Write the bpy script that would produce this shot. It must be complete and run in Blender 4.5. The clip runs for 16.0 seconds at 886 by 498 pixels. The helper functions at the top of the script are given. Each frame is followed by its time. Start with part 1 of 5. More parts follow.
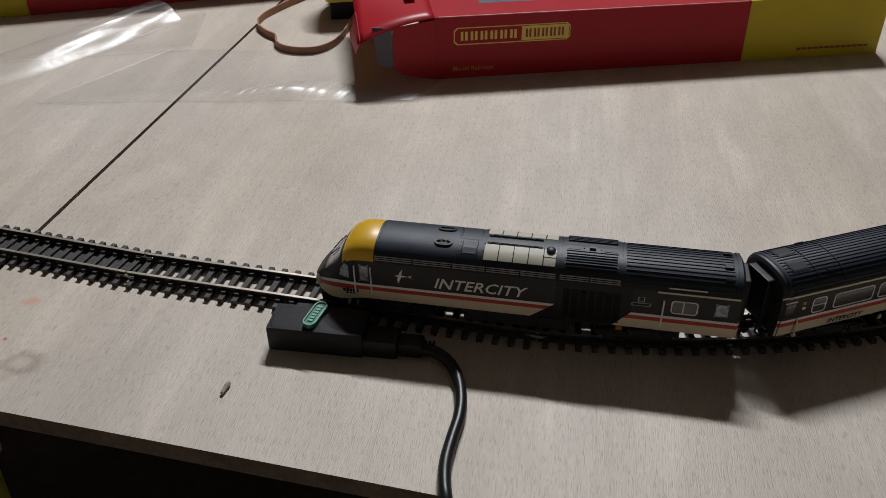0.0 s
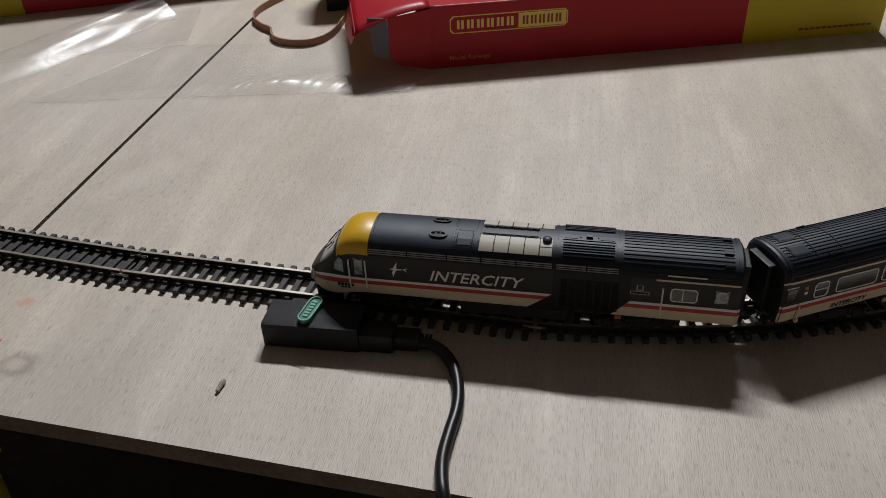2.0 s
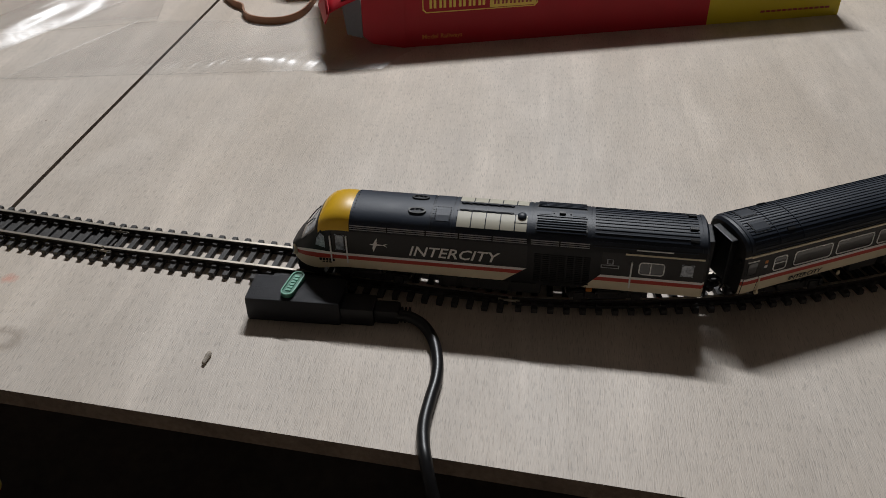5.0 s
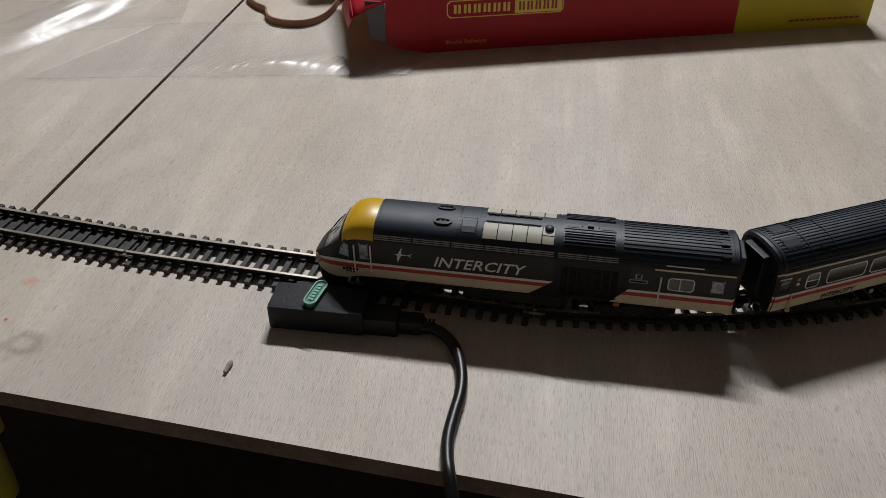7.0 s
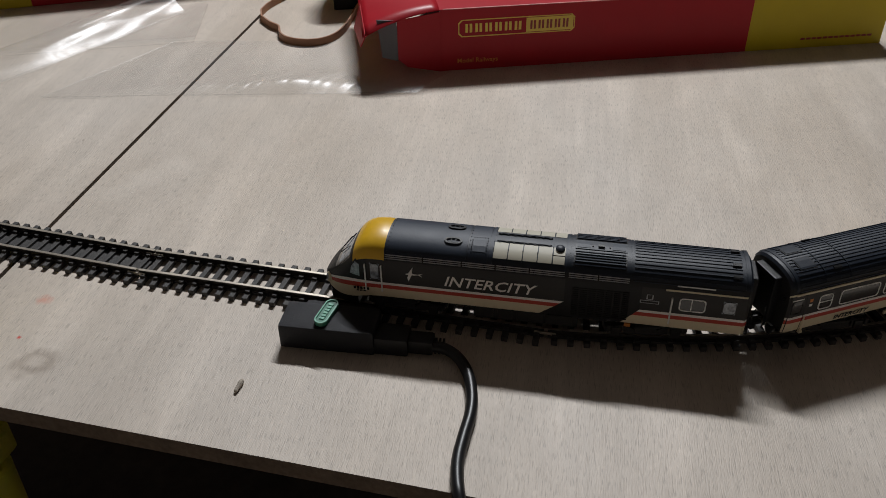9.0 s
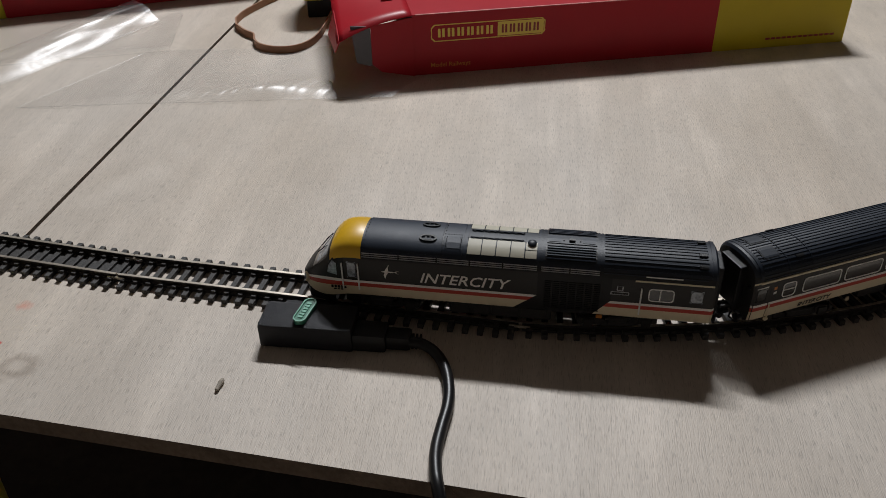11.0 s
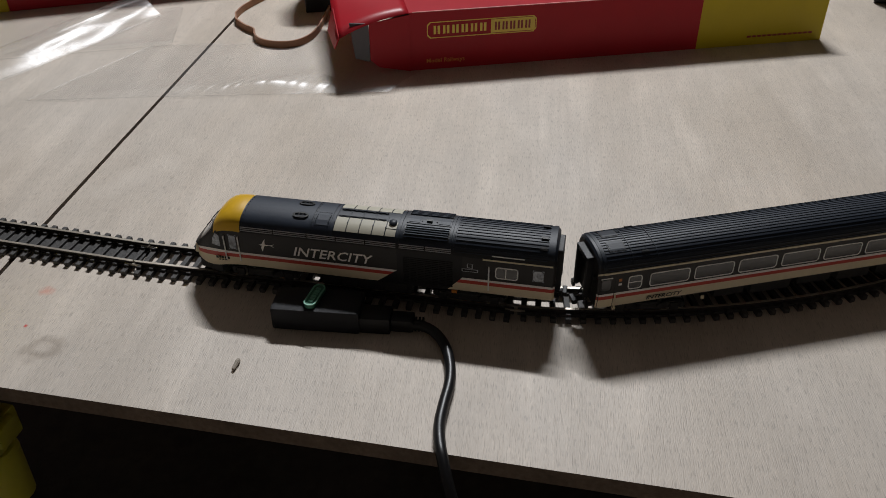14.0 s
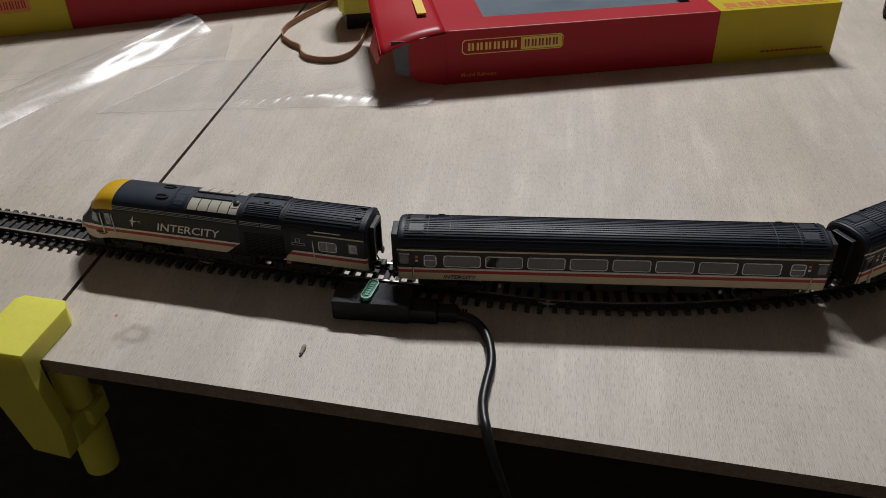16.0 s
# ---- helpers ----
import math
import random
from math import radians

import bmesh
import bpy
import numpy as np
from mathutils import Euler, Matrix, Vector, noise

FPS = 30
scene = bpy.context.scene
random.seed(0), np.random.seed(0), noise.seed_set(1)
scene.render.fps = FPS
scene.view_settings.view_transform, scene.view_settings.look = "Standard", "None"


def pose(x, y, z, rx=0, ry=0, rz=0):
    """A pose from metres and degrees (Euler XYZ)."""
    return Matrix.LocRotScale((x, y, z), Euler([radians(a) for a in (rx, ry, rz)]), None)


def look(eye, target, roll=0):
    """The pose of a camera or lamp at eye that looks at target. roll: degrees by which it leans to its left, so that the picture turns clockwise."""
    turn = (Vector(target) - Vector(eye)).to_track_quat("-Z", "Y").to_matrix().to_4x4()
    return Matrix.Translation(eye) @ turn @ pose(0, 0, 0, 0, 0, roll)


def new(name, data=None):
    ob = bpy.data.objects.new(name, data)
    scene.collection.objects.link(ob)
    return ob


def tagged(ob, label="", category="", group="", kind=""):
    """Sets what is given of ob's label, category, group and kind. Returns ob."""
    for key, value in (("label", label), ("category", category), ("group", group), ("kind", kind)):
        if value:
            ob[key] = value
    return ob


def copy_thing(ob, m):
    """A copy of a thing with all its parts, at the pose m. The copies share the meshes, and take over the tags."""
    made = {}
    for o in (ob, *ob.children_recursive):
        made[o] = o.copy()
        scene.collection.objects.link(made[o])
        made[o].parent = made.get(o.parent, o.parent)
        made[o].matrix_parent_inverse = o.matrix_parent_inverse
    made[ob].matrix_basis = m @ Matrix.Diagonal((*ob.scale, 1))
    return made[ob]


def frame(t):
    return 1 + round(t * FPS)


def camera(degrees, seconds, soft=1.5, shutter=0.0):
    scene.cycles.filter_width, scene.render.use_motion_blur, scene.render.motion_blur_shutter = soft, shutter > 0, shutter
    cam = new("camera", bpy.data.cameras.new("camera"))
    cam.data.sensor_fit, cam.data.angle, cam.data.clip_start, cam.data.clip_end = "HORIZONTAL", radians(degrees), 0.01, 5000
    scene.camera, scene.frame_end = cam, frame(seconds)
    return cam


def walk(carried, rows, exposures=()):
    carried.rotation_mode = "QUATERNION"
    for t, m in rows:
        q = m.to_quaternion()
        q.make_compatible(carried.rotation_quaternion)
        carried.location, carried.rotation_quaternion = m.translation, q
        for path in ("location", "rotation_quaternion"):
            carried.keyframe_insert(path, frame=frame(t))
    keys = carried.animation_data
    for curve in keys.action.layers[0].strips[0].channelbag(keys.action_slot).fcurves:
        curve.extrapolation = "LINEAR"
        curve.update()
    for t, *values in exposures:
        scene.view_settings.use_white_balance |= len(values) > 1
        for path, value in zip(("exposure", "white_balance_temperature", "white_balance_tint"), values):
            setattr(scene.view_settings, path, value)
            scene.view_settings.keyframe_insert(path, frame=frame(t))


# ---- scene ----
cam = camera(55.65, 16.0, 0.9)
PATH = [
    (0, (0.00124, -0.00279, 0.20024), (-0.01798, 0.82497, -0.36053), -0.78),
    (0.5, (0.00347, -0.00232, 0.19743), (-0.02492, 0.82241, -0.36738), -1.42),
    (1, (0.00394, 0.00164, 0.19595), (-0.02982, 0.82426, -0.37164), -1.95),
    (1.5, (0.00501, 0.00341, 0.19763), (-0.02941, 0.82669, -0.36897), -2.26),
    (2, (0.00606, 0.00095, 0.19801), (-0.02388, 0.82239, -0.37150), -2.42),
    (2.5, (0.00720, 0.00013, 0.19770), (-0.01155, 0.81879, -0.37628), -2.16),
    (3, (0.00667, -0.00462, 0.19995), (-0.00044, 0.80948, -0.38074), -1.80),
    (3.5, (0.00251, -0.00511, 0.20067), (0.00508, 0.80287, -0.38854), -1.35),
    (4, (0.00056, -0.00583, 0.20144), (0.01000, 0.79859, -0.39256), -1.02),
    (6.5, (0.00265, -0.01034, 0.20697), (0.00980, 0.79589, -0.38459), -0.43),
    (7, (-0.00311, -0.00253, 0.20473), (-0.00694, 0.80330, -0.38741), -0.52),
    (7.5, (-0.00291, -0.00082, 0.20549), (-0.01371, 0.80736, -0.38334), -0.64),
    (8, (-0.00428, -0.00173, 0.20746), (-0.02000, 0.80986, -0.37656), -0.75),
    (10.5, (0.00020, -0.00186, 0.20431), (-0.01060, 0.81847, -0.36748), -1.52),
    (11, (-0.00049, -0.00963, 0.20687), (0.00464, 0.81189, -0.36328), -1.22),
    (11.5, (-0.00307, -0.01873, 0.20961), (0.01499, 0.80186, -0.36161), -0.87),
    (12, (-0.00334, -0.02031, 0.20982), (0.02169, 0.79833, -0.36394), -0.56),
    (12.5, (-0.00373, -0.02183, 0.20989), (0.02350, 0.79509, -0.36622), -0.49),
    (13, (-0.00442, -0.02277, 0.21347), (0.02176, 0.79202, -0.36568), -0.48),
    (13.5, (-0.00669, -0.02632, 0.21651), (0.01864, 0.78774, -0.36372), -0.44),
    (14, (-0.00677, -0.02729, 0.21940), (0.01551, 0.78603, -0.36200), -0.45),
    (14.5, (-0.00908, -0.02866, 0.22371), (0.00966, 0.78290, -0.36026), -0.51),
    (15, (-0.01005, -0.03620, 0.22730), (0.00395, 0.77599, -0.35593), -0.78),
    (15.5, (-0.01224, -0.05093, 0.23645), (-0.00394, 0.76241, -0.34527), -0.96),
    (16, (-0.01731, -0.06252, 0.24378), (-0.01780, 0.75250, -0.33565), -1.26),
]
walk(cam, [(t, look(eye, target, roll)) for t, eye, target, roll in PATH])

# ---- world and lamps ----
ROOM = (-2.1, 2.3, -1.7, 2.7, -0.74, 1.66)       # x0 x1 y0 y1 floor ceiling
TUBE = (0.15, 1.57, 1.585)                       # middle of the ceiling tube lamp
world = bpy.data.worlds.new("world")
world.use_nodes = True
world.node_tree.nodes["Background"].inputs[0].default_value = (0.9, 0.95, 1.0, 1)
world.node_tree.nodes["Background"].inputs[1].default_value = 0.0
scene.world = world
lamp_data = bpy.data.lights.new("tube_light", "AREA")
lamp_data.shape, lamp_data.size, lamp_data.size_y = "RECTANGLE", 0.62, 0.03
lamp_data.energy, lamp_data.color, lamp_data.spread = 24.2, (0.965, 0.985, 1.02), radians(150)
lamp = new("tube_light", lamp_data)
lamp.matrix_world = pose(TUBE[0], TUBE[1], TUBE[2] - 0.03, 0, 0, -23) @ pose(0, 0, 0, -40, 0, 0)
scene.view_settings.exposure = 0.0


# ---- materials ----
def srgb(r, g, b):
    return tuple((c / 255 / 12.92) if c / 255 < 0.04045 else ((c / 255 + 0.055) / 1.055) ** 2.4 for c in (r, g, b)) + (1,)


def material(name, color, rough=0.5, metal=0.0, vary=0.12, scale=400.0, bump=0.0, bump_scale=1500.0, coat=0.0, spec=0.5):
    """Principled surface with two scales of colour variation and fine relief; scales are per metre."""
    m = bpy.data.materials.new(name)
    m.use_nodes = True
    n, l = m.node_tree.nodes, m.node_tree.links
    b = n["Principled BSDF"]
    b.inputs["Roughness"].default_value, b.inputs["Metallic"].default_value = rough, metal
    b.inputs["Coat Weight"].default_value = coat
    b.inputs["Specular IOR Level"].default_value = spec
    tc = n.new("ShaderNodeTexCoord")
    na, nb = n.new("ShaderNodeTexNoise"), n.new("ShaderNodeTexNoise")
    na.inputs["Scale"].default_value, nb.inputs["Scale"].default_value = scale, scale * 0.12
    na.inputs["Detail"].default_value = 4
    mix = n.new("ShaderNodeMath")
    mix.operation = "ADD"
    l.new(tc.outputs["Object"], na.inputs["Vector"]), l.new(tc.outputs["Object"], nb.inputs["Vector"])
    l.new(na.outputs[0], mix.inputs[0]), l.new(nb.outputs[0], mix.inputs[1])
    ramp = n.new("ShaderNodeMapRange")
    ramp.inputs["From Min"].default_value, ramp.inputs["From Max"].default_value = 0.6, 1.4
    ramp.inputs["To Min"].default_value, ramp.inputs["To Max"].default_value = 1 - vary, 1 + vary
    l.new(mix.outputs[0], ramp.inputs["Value"])
    mul = n.new("ShaderNodeVectorMath")
    mul.operation = "SCALE"
    mul.inputs[0].default_value = color[:3]
    l.new(ramp.outputs[0], mul.inputs["Scale"])
    l.new(mul.outputs[0], b.inputs["Base Color"])
    rr = n.new("ShaderNodeMapRange")
    rr.inputs["To Min"].default_value, rr.inputs["To Max"].default_value = max(0.02, rough - 0.08), min(1, rough + 0.08)
    l.new(nb.outputs[0], rr.inputs["Value"]), l.new(rr.outputs[0], b.inputs["Roughness"])
    if bump:
        nc, bp = n.new("ShaderNodeTexNoise"), n.new("ShaderNodeBump")
        nc.inputs["Scale"].default_value, nc.inputs["Detail"].default_value = bump_scale, 3
        bp.inputs["Strength"].default_value, bp.inputs["Distance"].default_value = bump, 0.0004
        l.new(tc.outputs["Object"], nc.inputs["Vector"])
        l.new(nc.outputs[0], bp.inputs["Height"]), l.new(bp.outputs[0], b.inputs["Normal"])
    return m


def plywood(name, turn, spots=()):
    """Beech plywood face: fine dark flecks along the grain, broad washes, a few stains at given places (x, y, radius, colour, strength, ring)."""
    m = bpy.data.materials.new(name)
    m.use_nodes = True
    n, l = m.node_tree.nodes, m.node_tree.links
    b = n["Principled BSDF"]
    tc = n.new("ShaderNodeTexCoord")
    mp = n.new("ShaderNodeMapping")
    mp.inputs["Rotation"].default_value = (0, 0, radians(turn))
    l.new(tc.outputs["Object"], mp.inputs["Vector"])

    def tex(sx, sy, detail, lo, hi, a, c, rough=0.55):
        st = n.new("ShaderNodeVectorMath")
        st.operation = "MULTIPLY"
        st.inputs[1].default_value = (sx, sy, 40)
        t = n.new("ShaderNodeTexNoise")
        t.inputs["Scale"].default_value, t.inputs["Detail"].default_value = 1, detail
        t.inputs["Roughness"].default_value = rough
        r = n.new("ShaderNodeMapRange")
        for k, v in (("From Min", lo), ("From Max", hi), ("To Min", a), ("To Max", c)):
            r.inputs[k].default_value = v
        l.new(mp.outputs[0], st.inputs[0]), l.new(st.outputs[0], t.inputs["Vector"]), l.new(t.outputs[0], r.inputs["Value"])
        return r.outputs[0], t.outputs[0]

    fleck, fleck_h = tex(2600, 210, 1, 0.30, 0.42, 0.73, 1.0)
    light, _ = tex(1500, 260, 2, 0.54, 0.70, 1.0, 1.10)
    streak, _ = tex(420, 16, 3, 0.3, 0.7, 0.95, 1.04)
    wash, _ = tex(16, 6, 5, 0.3, 0.7, 0.90, 1.08)
    figure, _ = tex(55, 7, 2, 0.52, 0.66, 1.0, 1.09, 0.35)
    mottled, _ = tex(70, 40, 4, 0.3, 0.7, 0.95, 1.05)
    out = fleck
    for o in (light, streak, wash, mottled, figure):
        mm = n.new("ShaderNodeMath")
        mm.operation = "MULTIPLY"
        l.new(out, mm.inputs[0]), l.new(o, mm.inputs[1])
        out = mm.outputs[0]
    tint, _ = tex(9, 4, 4, 0.35, 0.65, 0, 1)
    mix = n.new("ShaderNodeMix")
    mix.data_type = "RGBA"
    mix.inputs["A"].default_value, mix.inputs["B"].default_value = (0.548, 0.472, 0.390, 1), (0.595, 0.532, 0.464, 1)
    l.new(tint, mix.inputs["Factor"])
    sc = n.new("ShaderNodeVectorMath")
    sc.operation = "SCALE"
    l.new(mix.outputs["Result"], sc.inputs[0]), l.new(out, sc.inputs["Scale"])
    col = sc.outputs[0]
    for x, y, r, c, k, ring in spots:
        d = n.new("ShaderNodeVectorMath")
        d.operation = "DISTANCE"
        d.inputs[1].default_value = (x, y, 0)
        wob, wn = n.new("ShaderNodeTexNoise"), n.new("ShaderNodeMath")
        wob.inputs["Scale"].default_value, wob.inputs["Detail"].default_value = 1.2 / r, 5
        l.new(tc.outputs["Object"], wob.inputs["Vector"]), l.new(tc.outputs["Object"], d.inputs[0])
        wn.operation = "MULTIPLY_ADD"
        wn.inputs[1].default_value = r * 1.3
        l.new(wob.outputs[0], wn.inputs[0]), l.new(d.outputs["Value"], wn.inputs[2])
        rp = n.new("ShaderNodeValToRGB")
        e = rp.color_ramp.elements
        e[0].position, e[0].color = (0.30 if ring else 0.55), (k * (0.35 if ring else 1),) * 3 + (1,)
        e[1].position, e[1].color = 1.0, (0, 0, 0, 1)
        if ring:
            q = e.new(0.72)
            q.color = (k, k, k, 1)
            q = e.new(0.5)
            q.color = (k * 0.3, k * 0.3, k * 0.3, 1)
        dv = n.new("ShaderNodeMath")
        dv.operation = "DIVIDE"
        dv.inputs[1].default_value = r * 1.65
        l.new(wn.outputs[0], dv.inputs[0]), l.new(dv.outputs[0], rp.inputs["Fac"])
        mx = n.new("ShaderNodeMix")
        mx.data_type = "RGBA"
        mx.inputs["B"].default_value = c
        l.new(rp.outputs["Color"], mx.inputs["Factor"]), l.new(col, mx.inputs["A"])
        col = mx.outputs["Result"]
    l.new(col, b.inputs["Base Color"])
    b.inputs["Roughness"].default_value = 0.5
    b.inputs["Specular IOR Level"].default_value = 0.35
    bp = n.new("ShaderNodeBump")
    bp.inputs["Strength"].default_value, bp.inputs["Distance"].default_value = 0.6, 0.0002
    l.new(fleck_h, bp.inputs["Height"]), l.new(bp.outputs[0], b.inputs["Normal"])
    return m


def clear_film(name, gloss, tint, base=0.03):
    """Thin clear plastic: light passes straight, the surface mirrors a little, more at a slant."""
    m = bpy.data.materials.new(name)
    m.use_nodes = True
    n, l = m.node_tree.nodes, m.node_tree.links
    n.remove(n["Principled BSDF"])
    tr, gl, mx, fr = n.new("ShaderNodeBsdfTransparent"), n.new("ShaderNodeBsdfGlossy"), n.new("ShaderNodeMixShader"), n.new("ShaderNodeLayerWeight")
    tr.inputs[0].default_value = tint
    gl.inputs["Roughness"].default_value = gloss
    fr.inputs["Blend"].default_value = 0.5
    power, gain = n.new("ShaderNodeMath"), n.new("ShaderNodeMath")
    power.operation, gain.operation = "POWER", "MULTIPLY_ADD"
    power.inputs[1].default_value = 4.0
    gain.inputs[1].default_value, gain.inputs[2].default_value = 0.25, base
    l.new(fr.outputs["Facing"], power.inputs[0]), l.new(power.outputs[0], gain.inputs[0])
    nz, bp, tc = n.new("ShaderNodeTexNoise"), n.new("ShaderNodeBump"), n.new("ShaderNodeTexCoord")
    nz.inputs["Scale"].default_value = 90
    bp.inputs["Strength"].default_value, bp.inputs["Distance"].default_value = 0.25, 0.0008
    l.new(tc.outputs["Object"], nz.inputs["Vector"]), l.new(nz.outputs[0], bp.inputs["Height"]), l.new(bp.outputs[0], gl.inputs["Normal"])
    l.new(gain.outputs[0], mx.inputs[0]), l.new(tr.outputs[0], mx.inputs[1]), l.new(gl.outputs[0], mx.inputs[2])
    l.new(mx.outputs[0], n["Material Output"].inputs[0])
    return m


KNOT = (0.20, 0.15, 0.11, 1)
PALE = (0.68, 0.61, 0.53, 1)
SPOTS = [(-0.1555, 0.2205, 0.0095, KNOT, 0.45, True), (-0.1670, 0.2335, 0.0011, srgb(205, 70, 60), 0.9, False),
         (-0.1665, 0.2560, 0.0038, srgb(215, 130, 105), 0.5, False), (-0.1135, 0.3165, 0.00045, KNOT, 0.8, False),
         (-0.1190, 0.3110, 0.0003, KNOT, 0.7, False), (0.2150, 0.4170, 0.0006, KNOT, 0.7, False), (0.02, 0.203, 0.0004, KNOT, 0.6, False),
         (-0.167, 0.336, 0.012, PALE, 0.35, False), (-0.156, 0.350, 0.013, PALE, 0.40, False), (-0.143, 0.364, 0.012, PALE, 0.35, False), (-0.134, 0.385, 0.009, PALE, 0.25, False)]
PLY = plywood("beech_plywood", 8, SPOTS)
PLY_LEFT = plywood("beech_plywood_second", 6, [(-0.2000, 0.3904, 0.0008, KNOT, 0.8, False), (-0.24, 0.33, 0.0004, KNOT, 0.5, False)])
PLY_EDGE = material("plywood_edge", (0.30, 0.23, 0.17), 0.8, vary=0.35, scale=500, bump=0.6)
PLY_CORE = material("plywood_core", (0.23, 0.17, 0.13), 0.85, vary=0.35, scale=700, bump=0.6)
GREY = material("dark_grey_paint", (0.031, 0.029, 0.028), 0.42, vary=0.10, scale=900, spec=0.3)
ROOF = material("roof_paint", (0.010, 0.0155, 0.026), 0.48, vary=0.18, scale=600, bump=0.12, bump_scale=3000, spec=0.38)
ROOF_LIGHT = material("roof_panel_paint", (0.018, 0.026, 0.042), 0.50, vary=0.15, scale=600, bump=0.1, bump_scale=3000, spec=0.35)
CREAM = material("cream_paint", (0.74, 0.64, 0.45), 0.42, vary=0.06, scale=500)
RED = material("red_stripe_paint", (0.50, 0.06, 0.04), 0.42, vary=0.08, scale=500)
WHITE = material("white_paint", (0.86, 0.83, 0.78), 0.42, vary=0.05, scale=500)
YELLOW = material("yellow_paint", (0.72, 0.42, 0.018), 0.34, vary=0.06, scale=500, coat=0.15)
BLACK = material("black_plastic", (0.010, 0.010, 0.011), 0.45, vary=0.2, scale=700, bump=0.2, bump_scale=4000, spec=0.35)
UNDER = material("underframe_black", (0.014, 0.013, 0.012), 0.6, vary=0.3, scale=900, bump=0.3)
STEEL = material("wheel_steel", (0.32, 0.31, 0.30), 0.35, 1.0, vary=0.2, scale=900)
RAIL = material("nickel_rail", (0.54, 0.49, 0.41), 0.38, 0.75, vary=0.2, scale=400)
RAIL_SIDE = material("rail_side_dark", (0.05, 0.045, 0.04), 0.55, 0.6, vary=0.3, scale=400)
SLEEPER = material("sleeper_plastic", (0.045, 0.042, 0.040), 0.62, vary=0.5, scale=2500, bump=0.5, bump_scale=3000)
PANE = material("window_glass", (0.035, 0.035, 0.036), 0.08, vary=0.1, scale=100, coat=0.5)
# pale mottled colour: bright reflections painted into the glass
PANE_REFLECTION = material("glass_painted_reflection", (0.27, 0.30, 0.34), 0.12, vary=0.95, scale=900, coat=0.5)
SKYLIGHT = material("cream_roof_glazing", (0.52, 0.49, 0.39), 0.5, vary=0.06, scale=300)
FRAME = material("window_frame_grey", (0.85, 0.84, 0.81), 0.4, vary=0.08, scale=500)
LOUVRE = material("louvre_grey", (0.42, 0.43, 0.45), 0.4, vary=0.1, scale=500)
CARD_RED = material("red_card", (0.42, 0.014, 0.024), 0.36, vary=0.07, scale=60, spec=0.22, bump=0.04, bump_scale=200)
CARD_YELLOW = material("yellow_card", (0.56, 0.43, 0.015), 0.36, vary=0.07, scale=60, spec=0.25, bump=0.04, bump_scale=200)
CARD_WORN_LIT = material("worn_lit_card_fold", (0.55, 0.20, 0.19), 0.5, vary=0.45, scale=180)
TRAY = material("tray_plastic", (0.20, 0.235, 0.27), 0.3, vary=0.25, scale=60)
CARD_GREY = material("grey_card_inside", (0.14, 0.14, 0.155), 0.8, vary=0.08, scale=300)
PRINT_GOLD = material("gold_print", (0.85, 0.60, 0.10), 0.4, vary=0.06, scale=300)
PRINT_DARK = material("dark_red_print", (0.30, 0.03, 0.02), 0.4, vary=0.1, scale=300)
PRINT_ORANGE = material("orange_print", (0.60, 0.20, 0.03), 0.4, vary=0.1, scale=300)
RUBBER = material("rubber_band_brown", (0.33, 0.16, 0.085), 0.6, vary=0.15, scale=200, bump=0.1)
GRILLE = material("grille_grey_black", (0.012, 0.012, 0.012), 0.5, vary=0.2, scale=900, spec=0.3)
CABLE = material("cable_black", (0.010, 0.010, 0.011), 0.36, vary=0.15, scale=300, spec=0.35)
CASE = material("adapter_case", (0.010, 0.0105, 0.014), 0.48, vary=0.3, scale=2500, bump=0.6, bump_scale=4000, spec=0.35)
GREEN = material("green_plastic", (0.030, 0.17, 0.105), 0.35, vary=0.1, scale=400)
GREEN_LIGHT = material("green_plastic_rim", (0.16, 0.42, 0.30), 0.35, vary=0.1, scale=400)
CLAMP = material("yellow_printed_plastic", (0.80, 0.75, 0.11), 0.48, vary=0.05, scale=300, bump=0.12, bump_scale=900)
clamp_shader = CLAMP.node_tree.nodes["Principled BSDF"]
clamp_shader.inputs["Subsurface Weight"].default_value, clamp_shader.inputs["Subsurface Scale"].default_value = 0.6, 0.006
clamp_shader.inputs["Subsurface Radius"].default_value = (1.0, 0.85, 0.15)
WOODBIT = material("grey_wood_bit", (0.32, 0.28, 0.23), 0.8, vary=0.35, scale=900, bump=0.5)
FLOOR = material("dark_carpet", (0.045, 0.034, 0.029), 0.95, vary=0.4, scale=60, bump=0.4, bump_scale=400)
WALL = material("wall_paint", (0.44, 0.38, 0.33), 0.8, vary=0.05, scale=10)
CEIL = material("ceiling_paint", (0.40, 0.365, 0.33), 0.9, vary=0.03, scale=10)
TIMBER = material("softwood", (0.22, 0.14, 0.08), 0.7, vary=0.25, scale=120, bump=0.3)
LAMP_BODY = material("lamp_body_white", (0.75, 0.75, 0.74), 0.4, vary=0.03, scale=50)
FILM = clear_film("clear_film", 0.36, (0.997, 0.997, 0.997, 1), 0.075)
FILM_STRIP = clear_film("clear_film_stiff", 0.31, (0.99, 0.99, 0.99, 1), 0.048)
FILM_SEAM = clear_film("clear_film_seam", 0.30, (0.95, 0.95, 0.95, 1), 0.03)
FILM_WINDOW = clear_film("box_window_film", 0.05, (0.9, 0.92, 0.93, 1))


